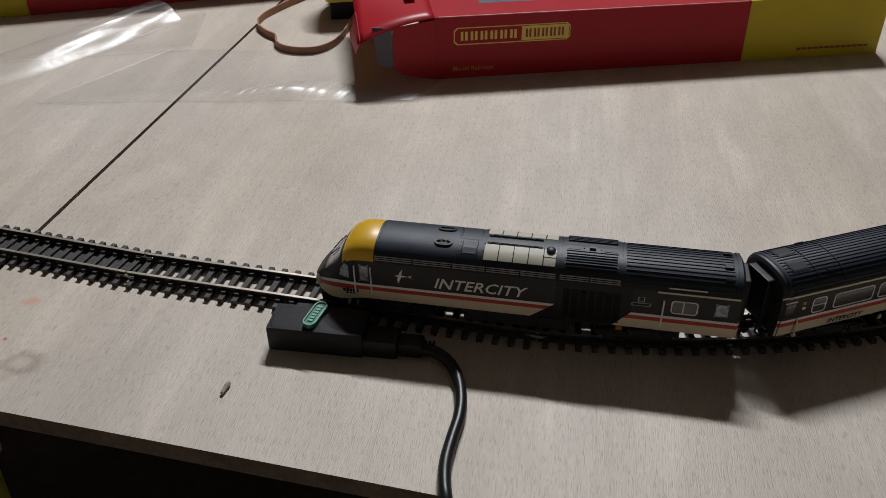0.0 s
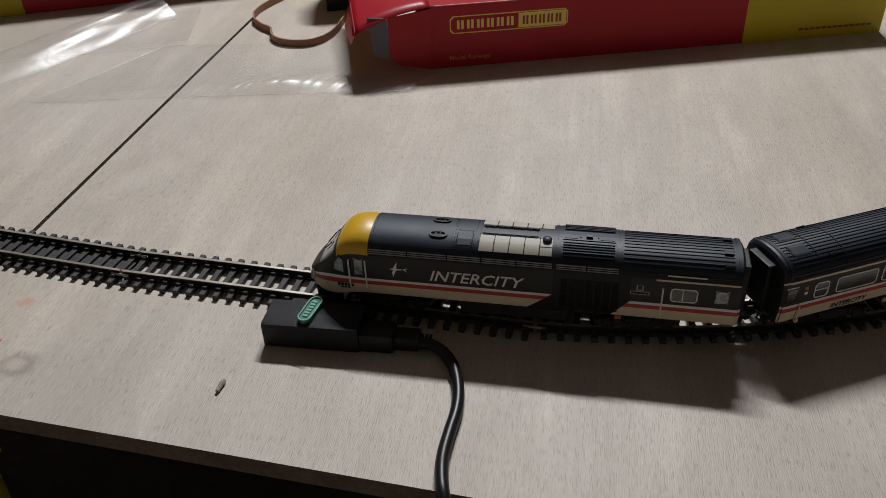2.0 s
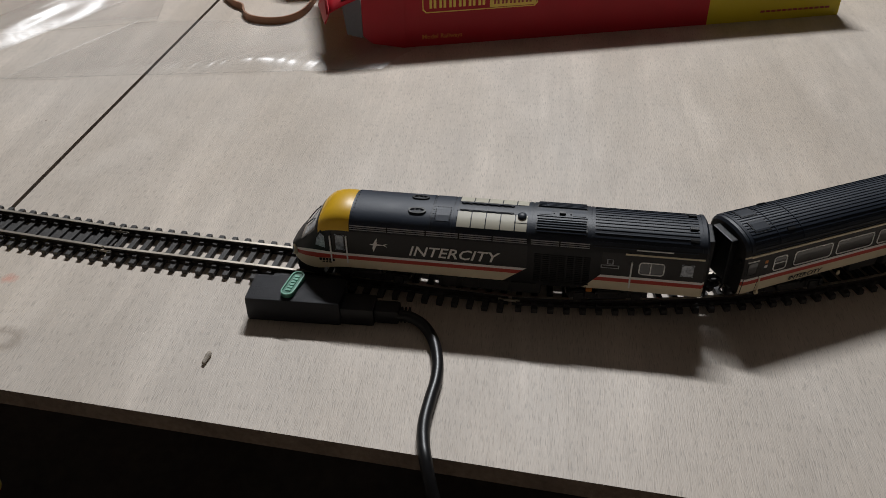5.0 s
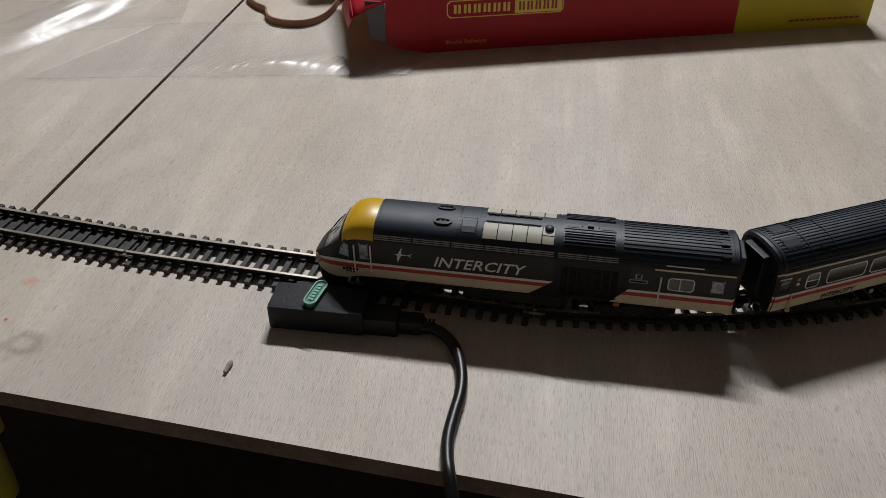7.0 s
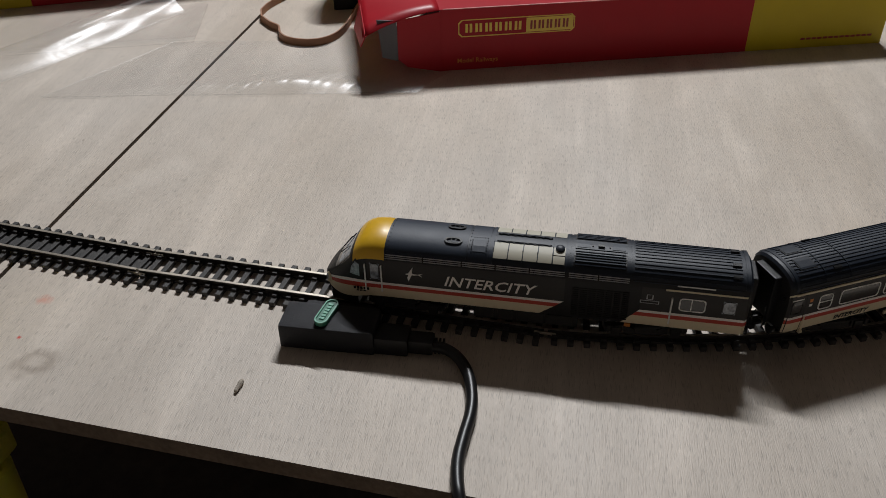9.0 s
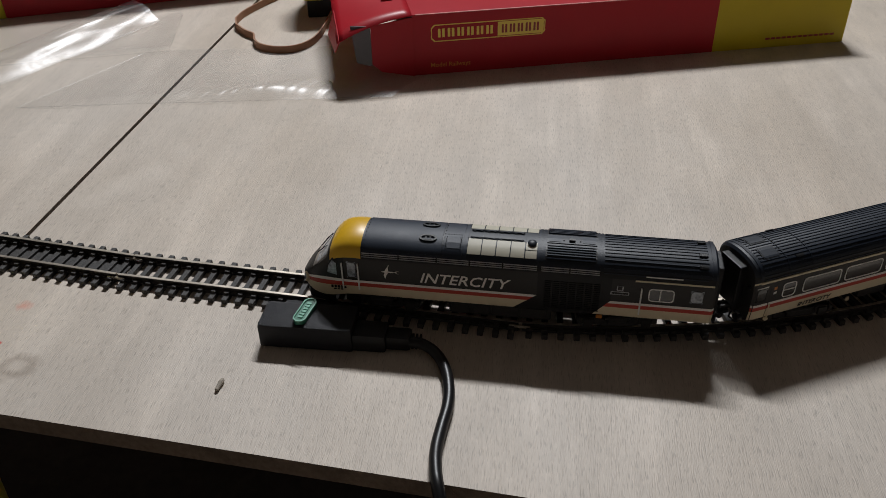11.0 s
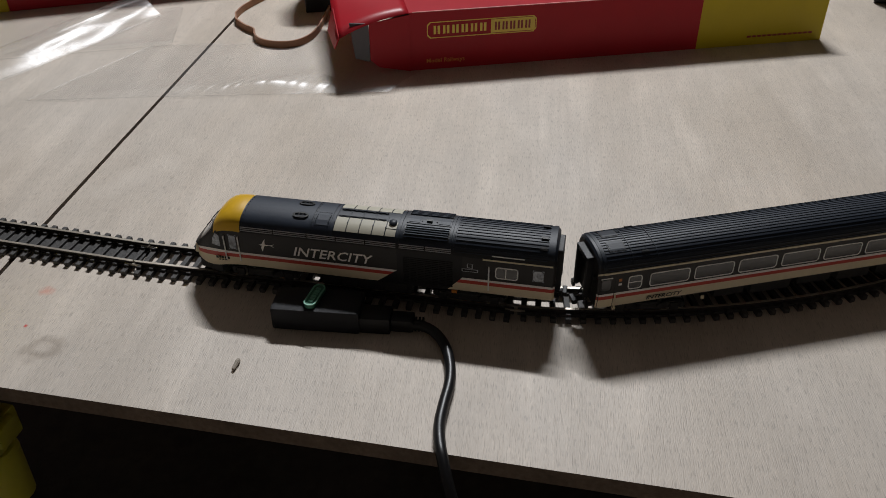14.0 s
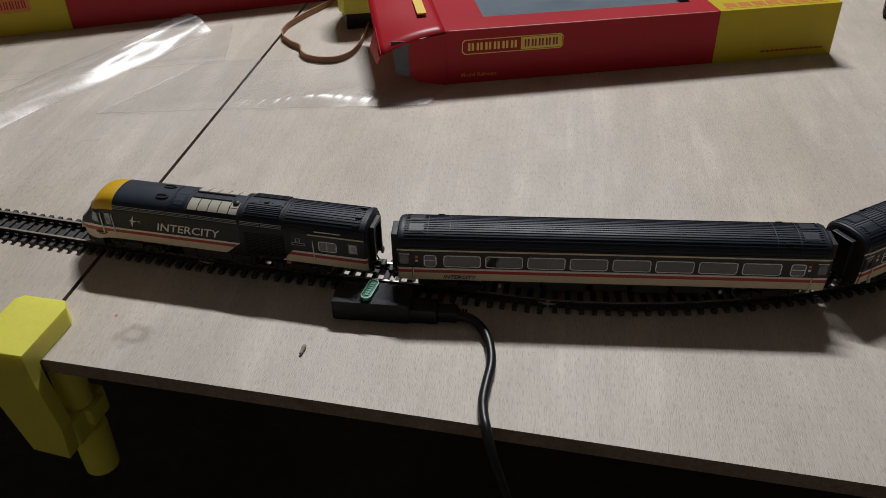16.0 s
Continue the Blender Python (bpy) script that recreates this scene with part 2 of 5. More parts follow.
# ---- mesh helpers ----
def link_mesh(name, bm, mats, parent=None, smooth=None, recalc=True):
    if recalc:
        bmesh.ops.recalc_face_normals(bm, faces=bm.faces)
    me = bpy.data.meshes.new(name)
    bm.to_mesh(me)
    bm.free()
    for m in (mats if isinstance(mats, (list, tuple)) else [mats]):
        me.materials.append(m)
    if smooth is not None:
        me.shade_smooth()
        me.set_sharp_from_angle(angle=radians(smooth))
    ob = new(name, me)
    ob.parent = parent
    return ob


def part(name, bm, mat, parent, label="", smooth=None):
    ob = link_mesh(name, bm, mat, parent, smooth)
    return tagged(ob, label) if label else ob


def empty(name, m=None):
    ob = new(name)
    ob.empty_display_size = 0.01
    if m is not None:
        ob.matrix_world = m
    return ob


def box(bm, x0, x1, y0, y1, z0, z1, bevel=0.0, mat=0, m=None):
    vs = [bm.verts.new((x, y, z)) for x in (x0, x1) for y in (y0, y1) for z in (z0, z1)]
    fs = [bm.faces.new([vs[i] for i in q]) for q in ((0, 1, 3, 2), (4, 6, 7, 5), (0, 4, 5, 1), (2, 3, 7, 6), (0, 2, 6, 4), (1, 5, 7, 3))]
    for f in fs:
        f.material_index = mat
    geom = set(vs)
    if bevel:
        es = list({e for f in fs for e in f.edges})
        r = bmesh.ops.bevel(bm, geom=es, offset=bevel, segments=2, affect="EDGES", profile=0.6)
        geom = {v for f in r["faces"] for v in f.verts} | {v for v in vs if v.is_valid}
        for f in r["faces"]:
            f.material_index = mat
    if m is not None:
        bmesh.ops.transform(bm, matrix=m, verts=[v for v in geom if v.is_valid])
    return bm


def prism(bm, pts, z0, z1, mat=0, axis="z"):
    """A flat outline, extruded along an axis."""
    def place(a, b, c):
        return {"z": (a, b, c), "y": (a, c, b), "x": (c, a, b)}[axis]
    lo, hi = [bm.verts.new(place(a, b, z0)) for a, b in pts], [bm.verts.new(place(a, b, z1)) for a, b in pts]
    fs = [bm.faces.new(lo[::-1]), bm.faces.new(hi)]
    for i in range(len(pts)):
        j = (i + 1) % len(pts)
        fs.append(bm.faces.new((lo[i], lo[j], hi[j], hi[i])))
    for f in fs:
        f.material_index = mat
    return bm


def lathe(bm, rings, m=Matrix(), n=16, mat=0):
    """Rings (radius, z) turned round z, closed at both ends."""
    rows = [[bm.verts.new(m @ Vector((r * math.cos(2 * math.pi * k / n), r * math.sin(2 * math.pi * k / n), z))) for k in range(n)] for r, z in rings]
    for a, b in zip(rows, rows[1:]):
        for k in range(n):
            bm.faces.new((a[k], a[(k + 1) % n], b[(k + 1) % n], b[k])).material_index = mat
    bm.faces.new(rows[0][::-1]).material_index = mat
    bm.faces.new(rows[-1]).material_index = mat
    return bm


def rod(bm, a, b, r, n=6, mat=0):
    a, b = Vector(a), Vector(b)
    m = Matrix.Translation(a) @ (b - a).to_track_quat("Z", "Y").to_matrix().to_4x4()
    return lathe(bm, [(r, 0), (r, (b - a).length)], m, n, mat)


def spline(pts, steps=8):
    """Catmull-Rom through points."""
    p = [Vector(q) for q in pts]
    p = [2 * p[0] - p[1]] + p + [2 * p[-1] - p[-2]]
    out = []
    for i in range(1, len(p) - 2):
        for k in range(steps):
            t = k / steps
            out.append(0.5 * (2 * p[i] + (p[i + 1] - p[i - 1]) * t + (2 * p[i - 1] - 5 * p[i] + 4 * p[i + 1] - p[i + 2]) * t * t + (3 * p[i] - p[i - 1] - 3 * p[i + 1] + p[i + 2]) * t ** 3))
    return out + [p[-2]]


def tube(bm, pts, r, n=12):
    rows = []
    for i, p in enumerate(pts):
        d = (pts[min(i + 1, len(pts) - 1)] - pts[max(i - 1, 0)]).normalized()
        s = d.cross(Vector((0.13, 0.05, 1))).normalized()
        u = s.cross(d)
        rows.append([bm.verts.new(p + r * (s * math.cos(2 * math.pi * k / n) + u * math.sin(2 * math.pi * k / n))) for k in range(n)])
    for a, b in zip(rows, rows[1:]):
        for k in range(n):
            bm.faces.new((a[k], a[(k + 1) % n], b[(k + 1) % n], b[k]))
    bm.faces.new(rows[0][::-1]), bm.faces.new(rows[-1])
    return bm


def lettering(name, text, size, mat, parent, m, shear=0.0, extrude=0.00006, spacing=1.0, stretch=1.0):
    """Words as a thin mesh, baseline start at the pose m, reading along its x."""
    cu = bpy.data.curves.new(name, "FONT")
    cu.body, cu.size, cu.shear, cu.extrude, cu.space_character = text, size, shear, extrude, spacing
    cu.resolution_u = 2
    cu.offset = size * 0.010
    tmp = bpy.data.objects.new(name, cu)
    scene.collection.objects.link(tmp)
    me = bpy.data.meshes.new_from_object(tmp.evaluated_get(bpy.context.evaluated_depsgraph_get()))
    bpy.data.objects.remove(tmp)
    bpy.data.curves.remove(cu)
    me.transform(m @ Matrix.Diagonal((stretch, 1, 1, 1)))
    me.materials.clear()
    me.materials.append(mat)
    ob = new(name, me)
    ob.parent = parent
    return ob


# ---- the track's line: a straight, a kinked straight beyond its far joint, and a curve ----
AX, AY, TH_LEFT, TH, LEN, TH_CURVE, RADIUS, RAIL_TOP = -0.131, 0.2767, -0.2740, -0.2262, 0.166, -0.1460, 0.355, 0.0045


def along(u):
    """Place and heading of the line; u runs forward from the joint, behind it u is negative."""
    if u >= -LEN:
        a = TH_LEFT if u >= 0 else TH
        return Vector((AX - math.cos(a) * u, AY - math.sin(a) * u)), a
    bx, by = AX + math.cos(TH) * LEN, AY + math.sin(TH) * LEN
    cx, cy = bx - RADIUS * math.sin(TH_CURVE), by + RADIUS * math.cos(TH_CURVE)
    a = TH_CURVE + (-u - LEN) / RADIUS
    return Vector((cx + RADIUS * math.sin(a), cy - RADIUS * math.cos(a))), a


# ---- the room ----
x0, x1, y0, y1, zf, zc = ROOM
tagged(link_mesh("floor", box(bmesh.new(), x0, x1, y0, y1, zf - 0.05, zf), FLOOR), "dark brown carpet in deep shade under the table", "floor", kind="structure")
tagged(link_mesh("ceiling", box(bmesh.new(), x0, x1, y0, y1, zc, zc + 0.05), CEIL), "plain white painted ceiling", "ceiling", kind="structure")
for nm, b in (("wall_west", (x0 - 0.1, x0, y0, y1)), ("wall_east", (x1, x1 + 0.1, y0, y1)), ("wall_south", (x0 - 0.1, x1 + 0.1, y0 - 0.1, y0)), ("wall_north", (x0 - 0.1, x1 + 0.1, y1, y1 + 0.1))):
    tagged(link_mesh(nm, box(bmesh.new(), *b, zf - 0.05, zc + 0.05), WALL), "plain painted room wall", "wall", kind="structure")
batten = empty("ceiling_lamp", pose(TUBE[0], TUBE[1], TUBE[2], 0, 0, -23))
part("housing", box(bmesh.new(), -0.35, 0.35, -0.04, 0.04, 0.0, zc - TUBE[2], 0.006), LAMP_BODY, batten)
for sx in (-0.335, 0.335):
    part("end_cap", box(bmesh.new(), sx - 0.012, sx + 0.012, -0.03, 0.03, -0.028, -0.001, 0.003), LAMP_BODY, batten)
tagged(batten, "short white tube lamp fixed under the ceiling", "lamp")


# ---- the table: two plywood boards on timber legs ----
EDGE = math.radians(-13.05)          # direction of the front edge
E0 = Vector((-0.0154, 0.1647))       # a point on the front edge
TAB_T = 0.0071


def on_edge(x):
    return E0.y + (x - E0.x) * math.tan(EDGE)


def on_joint(y):
    return -0.1655 + (y - 0.43) * 0.1620


def board(name, outline, mat, label):
    top = empty(name)
    n = len(outline)
    for nm, zz0, zz1, mats in (("face", -0.0014, 0.0, mat), ("core", -0.0052, -0.0014, PLY_CORE), ("backing", -TAB_T, -0.0052, PLY_EDGE)):
        bm = bmesh.new()
        lo, hi = [bm.verts.new((x, y, zz0)) for x, y in outline], [bm.verts.new((x, y, zz1)) for x, y in outline]
        bm.faces.new(hi).material_index = 0
        bm.faces.new(lo[::-1]).material_index = 1
        for i in range(n):
            bm.faces.new((lo[i], lo[(i + 1) % n], hi[(i + 1) % n], hi[i])).material_index = 1
        part(nm, bm, [mats, PLY_EDGE], top)
    return tagged(top, label, "board", "plywood boards of the table")


G = 0.0011
yj = 0.2085
board("plywood_board", [(on_joint(yj) + G, on_edge(on_joint(yj) + G)), (1.05, on_edge(1.05)), (1.05, 1.25), (on_joint(1.25) + G, 1.25)], PLY, "pale beech plywood board with a knot stain and red specks")
board("plywood_board", [(-0.95, on_edge(-0.95) - 0.10), (on_joint(yj) - G, on_edge(on_joint(yj))), (on_joint(1.25) - G, 1.25), (-0.95, 1.25)], PLY_LEFT, "pale beech plywood board butted against its neighbour")
frame_ob = empty("table_frame")
for a, b, c, d in ((-0.85, 0.95, 0.55, 0.60), (-0.85, 0.95, 1.10, 1.15)):
    part("rail", box(bmesh.new(), a, b, c, d, -0.075, -TAB_T), TIMBER, frame_ob)
for lx in (-0.80, 0.90):
    for ly in (0.60, 1.06):
        part("leg", box(bmesh.new(), lx - 0.022, lx + 0.022, ly, ly + 0.04, zf, -TAB_T), TIMBER, frame_ob)
tagged(frame_ob, "softwood frame and legs carrying the boards", "table frame")


# ---- the track ----
GAUGE = 0.0068           # rail centre from the middle of the line


def rail_part(parent, us, side, name="rail"):
    """A flat-bottomed rail swept along the line: bright head, web and foot in a darker colour."""
    prof = [(-0.0011, 0.0024), (0.0011, 0.0024), (0.0011, 0.0027), (0.0003, 0.0030), (0.0003, 0.0038), (0.00065, 0.0040), (0.00065, 0.00445), (0.0005, RAIL_TOP), (-0.0005, RAIL_TOP), (-0.00065, 0.00445), (-0.00065, 0.0040), (-0.0003, 0.0038), (-0.0003, 0.0030), (-0.0011, 0.0027)]
    bm, rows = bmesh.new(), []
    for u in us:
        p, a = along(u)
        nrm = Vector((-math.sin(a), math.cos(a)))
        rows.append([bm.verts.new((*(p + nrm * (side * GAUGE + o)), z)) for o, z in prof])
    for r, s in zip(rows, rows[1:]):
        for k in range(len(prof)):
            f = bm.faces.new((r[k], r[(k + 1) % len(prof)], s[(k + 1) % len(prof)], s[k]))
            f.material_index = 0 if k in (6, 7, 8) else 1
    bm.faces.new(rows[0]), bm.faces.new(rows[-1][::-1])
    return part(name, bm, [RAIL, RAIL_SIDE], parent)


def sleeper_mesh(half):
    bm = bmesh.new()
    box(bm, -0.00115, 0.00115, -half, half, 0.0, 0.0022, 0.00025)
    for s in (-1, 1):
        for o in (-0.0016, 0.0016):
            box(bm, -0.0009, 0.0009, s * GAUGE + o - 0.0007, s * GAUGE + o + 0.0007, 0.0022, 0.0032)
    bmesh.ops.recalc_face_normals(bm, faces=bm.faces)
    me = bpy.data.meshes.new("sleeper")
    bm.to_mesh(me)
    bm.free()
    me.materials.append(SLEEPER)
    return me


LONG_SLEEPER, SHORT_SLEEPER = sleeper_mesh(0.0125), sleeper_mesh(0.0110)


def track_section(u0, u1, pitch, label, web=False):
    ob = empty("track_section")
    n = max(1, round((u1 - u0) / pitch))
    cut = [u0 + 0.0004 + (u1 - u0 - 0.0008) * k / (3 * n) for k in range(3 * n + 1)]
    rail_part(ob, cut, 1), rail_part(ob, cut, -1)
    for k in range(n):
        u = u0 + (k + 0.5) * (u1 - u0) / n
        p, a = along(u)
        s = new("sleeper", LONG_SLEEPER if u1 > -0.1 else SHORT_SLEEPER)
        s.parent = ob
        s.matrix_basis = pose(p.x, p.y, 0.0, 0, 0, math.degrees(a))
    bm = bmesh.new()
    for side in ((-1, 1)):                      # moulded web that holds the sleepers together
        prev = None
        for u in cut[::3]:
            p, a = along(u)
            nrm = Vector((-math.sin(a), math.cos(a)))
            q = [bm.verts.new((*(p + nrm * (side * GAUGE + o)), z)) for o, z in ((-0.0008, 0.0006), (0.0008, 0.0006), (0.0008, 0.0018), (-0.0008, 0.0018))]
            if prev:
                for i in range(4):
                    bm.faces.new((prev[i], prev[(i + 1) % 4], q[(i + 1) % 4], q[i]))
            prev = q
    if web:
        prev = None
        for u in cut[::3]:
            p, a = along(u)
            nrm = Vector((-math.sin(a), math.cos(a)))
            q = [bm.verts.new((*(p + nrm * o), z)) for o, z in ((-0.0064, 0.0004), (0.0064, 0.0004), (0.0064, 0.0010), (-0.0064, 0.0010))]
            if prev:
                for i in range(4):
                    bm.faces.new((prev[i], prev[(i + 1) % 4], q[(i + 1) % 4], q[i]))
            prev = q
    part("sleeper_web", bm, SLEEPER, ob)
    return tagged(ob, label, "model track", "model railway track sections")


def joiner(u):
    """Metal fishplates that slide over both rails at a joint."""
    p, a = along(u)
    ob = empty("rail_joiner", pose(p.x, p.y, 0, 0, 0, math.degrees(a)))
    for s in (-1, 1):
        bm = bmesh.new()
        for o in (-1, 1):
            box(bm, -0.004, 0.004, s * GAUGE + o * 0.0011 - 0.0003, s * GAUGE + o * 0.0011 + 0.0003, 0.0026, 0.0036, 0.0001)
        part("fishplate", bm, RAIL, ob)
    return tagged(ob, "small nickel fishplates joining two track ends", "rail joiner", "rail joiners")


track_section(-LEN, 0.0, 0.0057, "straight model track with black sleepers and nickel rails")
track_section(0.0, 0.166, 0.0055, "model track with black sleepers on a dark moulded bed", True)
track_section(0.166, 0.332, 0.0055, "model track with black sleepers on a dark moulded bed", True)
track_section(-LEN - 0.185, -LEN, 0.0057, "curved model track with black sleepers and nickel rails")
track_section(-LEN - 0.370, -LEN - 0.185, 0.0057, "curved model track with black sleepers and nickel rails")
for u in (0.0, 0.166, -LEN, -LEN - 0.185):
    joiner(u)


# ---- vehicles: the half profile in millimetres above the rail (half width, height), from sole bar to roof centre ----
LEVELS = [(11.1, 8.2), (11.55, 12.3), (11.65, 14.0), (11.7, 15.1), (11.65, 20.0), (11.45, 24.1), (11.35, 24.8), (10.95, 27.3), (10.0, 28.9), (8.3, 30.2), (5.8, 31.1), (2.9, 31.6), (0.0, 31.75)]
CUM = [0.0]
for (ya, za), (yb, zb) in zip(LEVELS, LEVELS[1:]):
    CUM.append(CUM[-1] + math.hypot(yb - ya, zb - za))
TOP = CUM[-1]


def arc_of(z):
    """Distance along the half profile at which the side has the height z."""
    for i in range(len(LEVELS) - 1):
        if LEVELS[i][1] <= z <= LEVELS[i + 1][1]:
            return CUM[i] + (CUM[i + 1] - CUM[i]) * (z - LEVELS[i][1]) / (LEVELS[i + 1][1] - LEVELS[i][1])
    return TOP


def profile(s):
    """(y, z) and outward normal at a distance along the profile; past the roof's centre it comes down on the other side."""
    sign = 1
    if s > TOP:
        s, sign = 2 * TOP - s, -1
    i = max(0, min(len(CUM) - 2, next((k for k in range(len(CUM) - 1) if s <= CUM[k + 1]), len(CUM) - 2)))
    f = (s - CUM[i]) / (CUM[i + 1] - CUM[i])
    (ya, za), (yb, zb) = LEVELS[i], LEVELS[i + 1]
    ny, nz = (zb - za), -(yb - ya)
    q = math.hypot(ny, nz)
    return sign * (ya + (yb - ya) * f), za + (zb - za) * f, sign * ny / q, nz / q


MM = Matrix.Diagonal((0.001, 0.001, 0.001, 1))


def patch(bm, xa, xb, sa, sb, h, mat=0, sink=0.15, shift=0.0, flip=1):
    """A plate that lies on the body between two stations and two distances along the profile, h millimetres proud. shift: the slant of its ends."""
    stops = sorted({sa, sb} | {c for c in CUM if sa < c < sb} | {2 * TOP - c for c in CUM if sa < 2 * TOP - c < sb})
    rows = []
    for s in stops:
        y, z, ny, nz = profile(s)
        k = shift * (s - sa) / (sb - sa)
        rows.append([bm.verts.new((x + k, flip * (y + ny * o), z + nz * o)) for x, o in ((xa, -sink), (xa, h), (xb, h), (xb, -sink))])
    fs = []
    for r, q in zip(rows, rows[1:]):
        for k in range(4):
            fs.append(bm.faces.new((r[k], r[(k + 1) % 4], q[(k + 1) % 4], q[k])))
    fs += [bm.faces.new(rows[0]), bm.faces.new(rows[-1][::-1])]
    for f in fs:
        f.material_index = mat
    return bm


def put(name, bm, mat, parent, label="", smooth=None):
    """part() for a mesh drawn in millimetres."""
    bmesh.ops.transform(bm, matrix=MM, verts=bm.verts)
    return part(name, bm, mat, parent, label, smooth)


def framed_window(parent, xa, xb, za, zb, flip, frame=0.75, bars=(), glass=PANE, frame_mat=FRAME, name="window"):
    """A glazed side window: pane with a raised rounded frame and glazing bars."""
    sa, sb = arc_of(za), arc_of(zb)
    pane = put(name, patch(bmesh.new(), xa, xb, sa, sb, 0.06, flip=flip), glass, parent)
    bm, r, t = bmesh.new(), min(1.3, (xb - xa) * 0.3), frame * 0.5
    outer, inner = [], []
    for cx, cs, a0 in ((xb - r, sb - r, 0), (xa + r, sb - r, 90), (xa + r, sa + r, 180), (xb - r, sa + r, 270)):
        for k in range(4):
            a = radians(a0 + 30 * k)
            outer.append((cx + r * math.cos(a), cs + r * math.sin(a)))
            inner.append((cx + (r - t) * math.cos(a), cs + (r - t) * math.sin(a)))

    def point(q, o):
        y, z, ny, nz = profile(q[1])
        return bm.verts.new((q[0], flip * (y + ny * o), z + nz * o))
    loops = [[point(q, o) for q in ring] for ring, o in ((outer, -0.1), (outer, 0.22), (inner, 0.22), (inner, -0.1))]
    n = len(outer)
    for a, b in zip(loops, loops[1:]):
        for k in range(n):
            bm.faces.new((a[k], a[(k + 1) % n], b[(k + 1) % n], b[k]))
    fr = put("window_frame", bm, frame_mat, pane)
    for orient, v in bars:
        bm = bmesh.new()
        if orient == "h":
            patch(bm, xa + 0.4, xb - 0.4, arc_of(v) - 0.2, arc_of(v) + 0.2, 0.16, flip=flip)
        else:
            patch(bm, v - 0.18, v + 0.18, sa + 0.3, sb - 0.3, 0.16, flip=flip)
        put("glazing_bar", bm, frame_mat, pane)
    return pane


def wheelset(parent, x, r=3.9):
    bm = bmesh.new()
    turn = pose(0, 0, 0, 90)
    for s in (-1, 1):
        lathe(bm, [(r + 0.55, s * 5.2), (r + 0.55, s * 5.8), (r, s * 5.9), (r, s * 7.6), (r - 0.8, s * 7.65), (0.9, s * 7.2)][::1], turn, 20)
    lathe(bm, [(0.7, -7.3), (0.7, 7.3)], turn, 8)
    for k in range(3):
        box(bm, -0.35, 0.35, 7.5, 7.75, -2.6, 2.6, 0, 0, pose(0, 0, 0, 0, 60 * k, 0))
    ob = put("wheelset", bm, STEEL, parent, "blackened steel wheels on their axle", 40)
    ob.location = (x * 0.001, 0, r * 0.001)
    return ob


def bogie(parent, x, base):
    """A bogie: side frames with axle boxes and springs, headstocks, and two turning wheelsets."""
    bm = bmesh.new()
    h = base / 2
    for s in (-1, 1):
        prism(bm, [(-h - 4, 3.4), (-h - 4, 5.6), (-h + 3, 6.4), (-4, 4.4), (4, 4.4), (h - 3, 6.4), (h + 4, 5.6), (h + 4, 3.4), (h - 2, 3.0), (5, 2.2), (-5, 2.2), (-h + 2, 3.0)], s * 9.0 - 0.6, s * 9.0 + 0.6, axis="y")
        for w in (-h, h):
            box(bm, w - 1.7, w + 1.7, s * 9.8 - 0.6, s * 9.8 + 0.5, 2.2, 5.6, 0.3)
            box(bm, w - 3.2, w - 2.2, s * 9.8 - 0.5, s * 9.8 + 0.4, 3.4, 6.2, 0.2)
            box(bm, w + 2.2, w + 3.2, s * 9.8 - 0.5, s * 9.8 + 0.4, 3.4, 6.2, 0.2)
        box(bm, -3.6, 3.6, s * 9.9 - 0.7, s * 9.9 + 0.7, 3.2, 7.2, 0.4)
        rod(bm, (-4.5, s * 10.6, 6.6), (4.5, s * 10.6, 6.2), 0.6, 8)
    box(bm, -2.5, 2.5, -9, 9, 4.0, 7.6, 0.3)
    for w in (-h - 3.6, h + 3.6):
        box(bm, w - 0.6, w + 0.6, -9, 9, 3.8, 5.4, 0.2)
    ob = put("bogie", bm, UNDER, parent)
    ob.location = (x * 0.001, 0, 0)
    for w in (-h, h):
        wheelset(ob, w)
    return ob


def gangway(parent, x, facing):
    """Corridor end: a dark frame round a recessed door, with buffers and a coupling below."""
    f = facing
    bm = bmesh.new()
    for a, b, c, d in ((-5.6, -4.2, 9.5, 28.0), (4.2, 5.6, 9.5, 28.0), (-5.6, 5.6, 26.6, 28.6)):
        box(bm, min(x, x + f * 3.0), max(x, x + f * 3.0), a, b, c, d, 0.4)
    g = put("gangway", bm, BLACK, parent)
    put("gangway_door", box(bmesh.new(), min(x, x + f * 0.8), max(x, x + f * 0.8), -4.2, 4.2, 10.0, 26.6, 0.2), UNDER, g)
    for s in (-1, 1):
        bm = bmesh.new()
        lathe(bm, [(0.8, 0), (0.8, 1.8), (1.7, 1.8), (1.7, 2.5), (1.2, 2.7)], Matrix.Translation((x, s * 7.3, 7.6)) @ pose(0, 0, 0, 0, 90 * f, 0), 12)
        put("buffer", bm, BLACK, parent, "", 40)
    bm = bmesh.new()
    box(bm, min(x, x + f * 5.0), max(x, x + f * 5.0), -0.9, 0.9, 4.4, 5.8, 0.3)
    box(bm, min(x + f * 3.6, x + f * 5.6), max(x + f * 3.6, x + f * 5.6), -2.4, 2.4, 4.2, 6.2, 0.4)
    put("coupling", bm, BLACK, parent)
    for s in (-1, 1):
        bm = bmesh.new()
        rod(bm, (x, s * 3.0, 8.0), (x + f * 1.5, s * 3.0, 5.0), 0.35)
        rod(bm, (x + f * 1.5, s * 3.0, 5.0), (x, s * 3.0, 3.4), 0.35)
        put("brake_hose", bm, BLACK, parent)


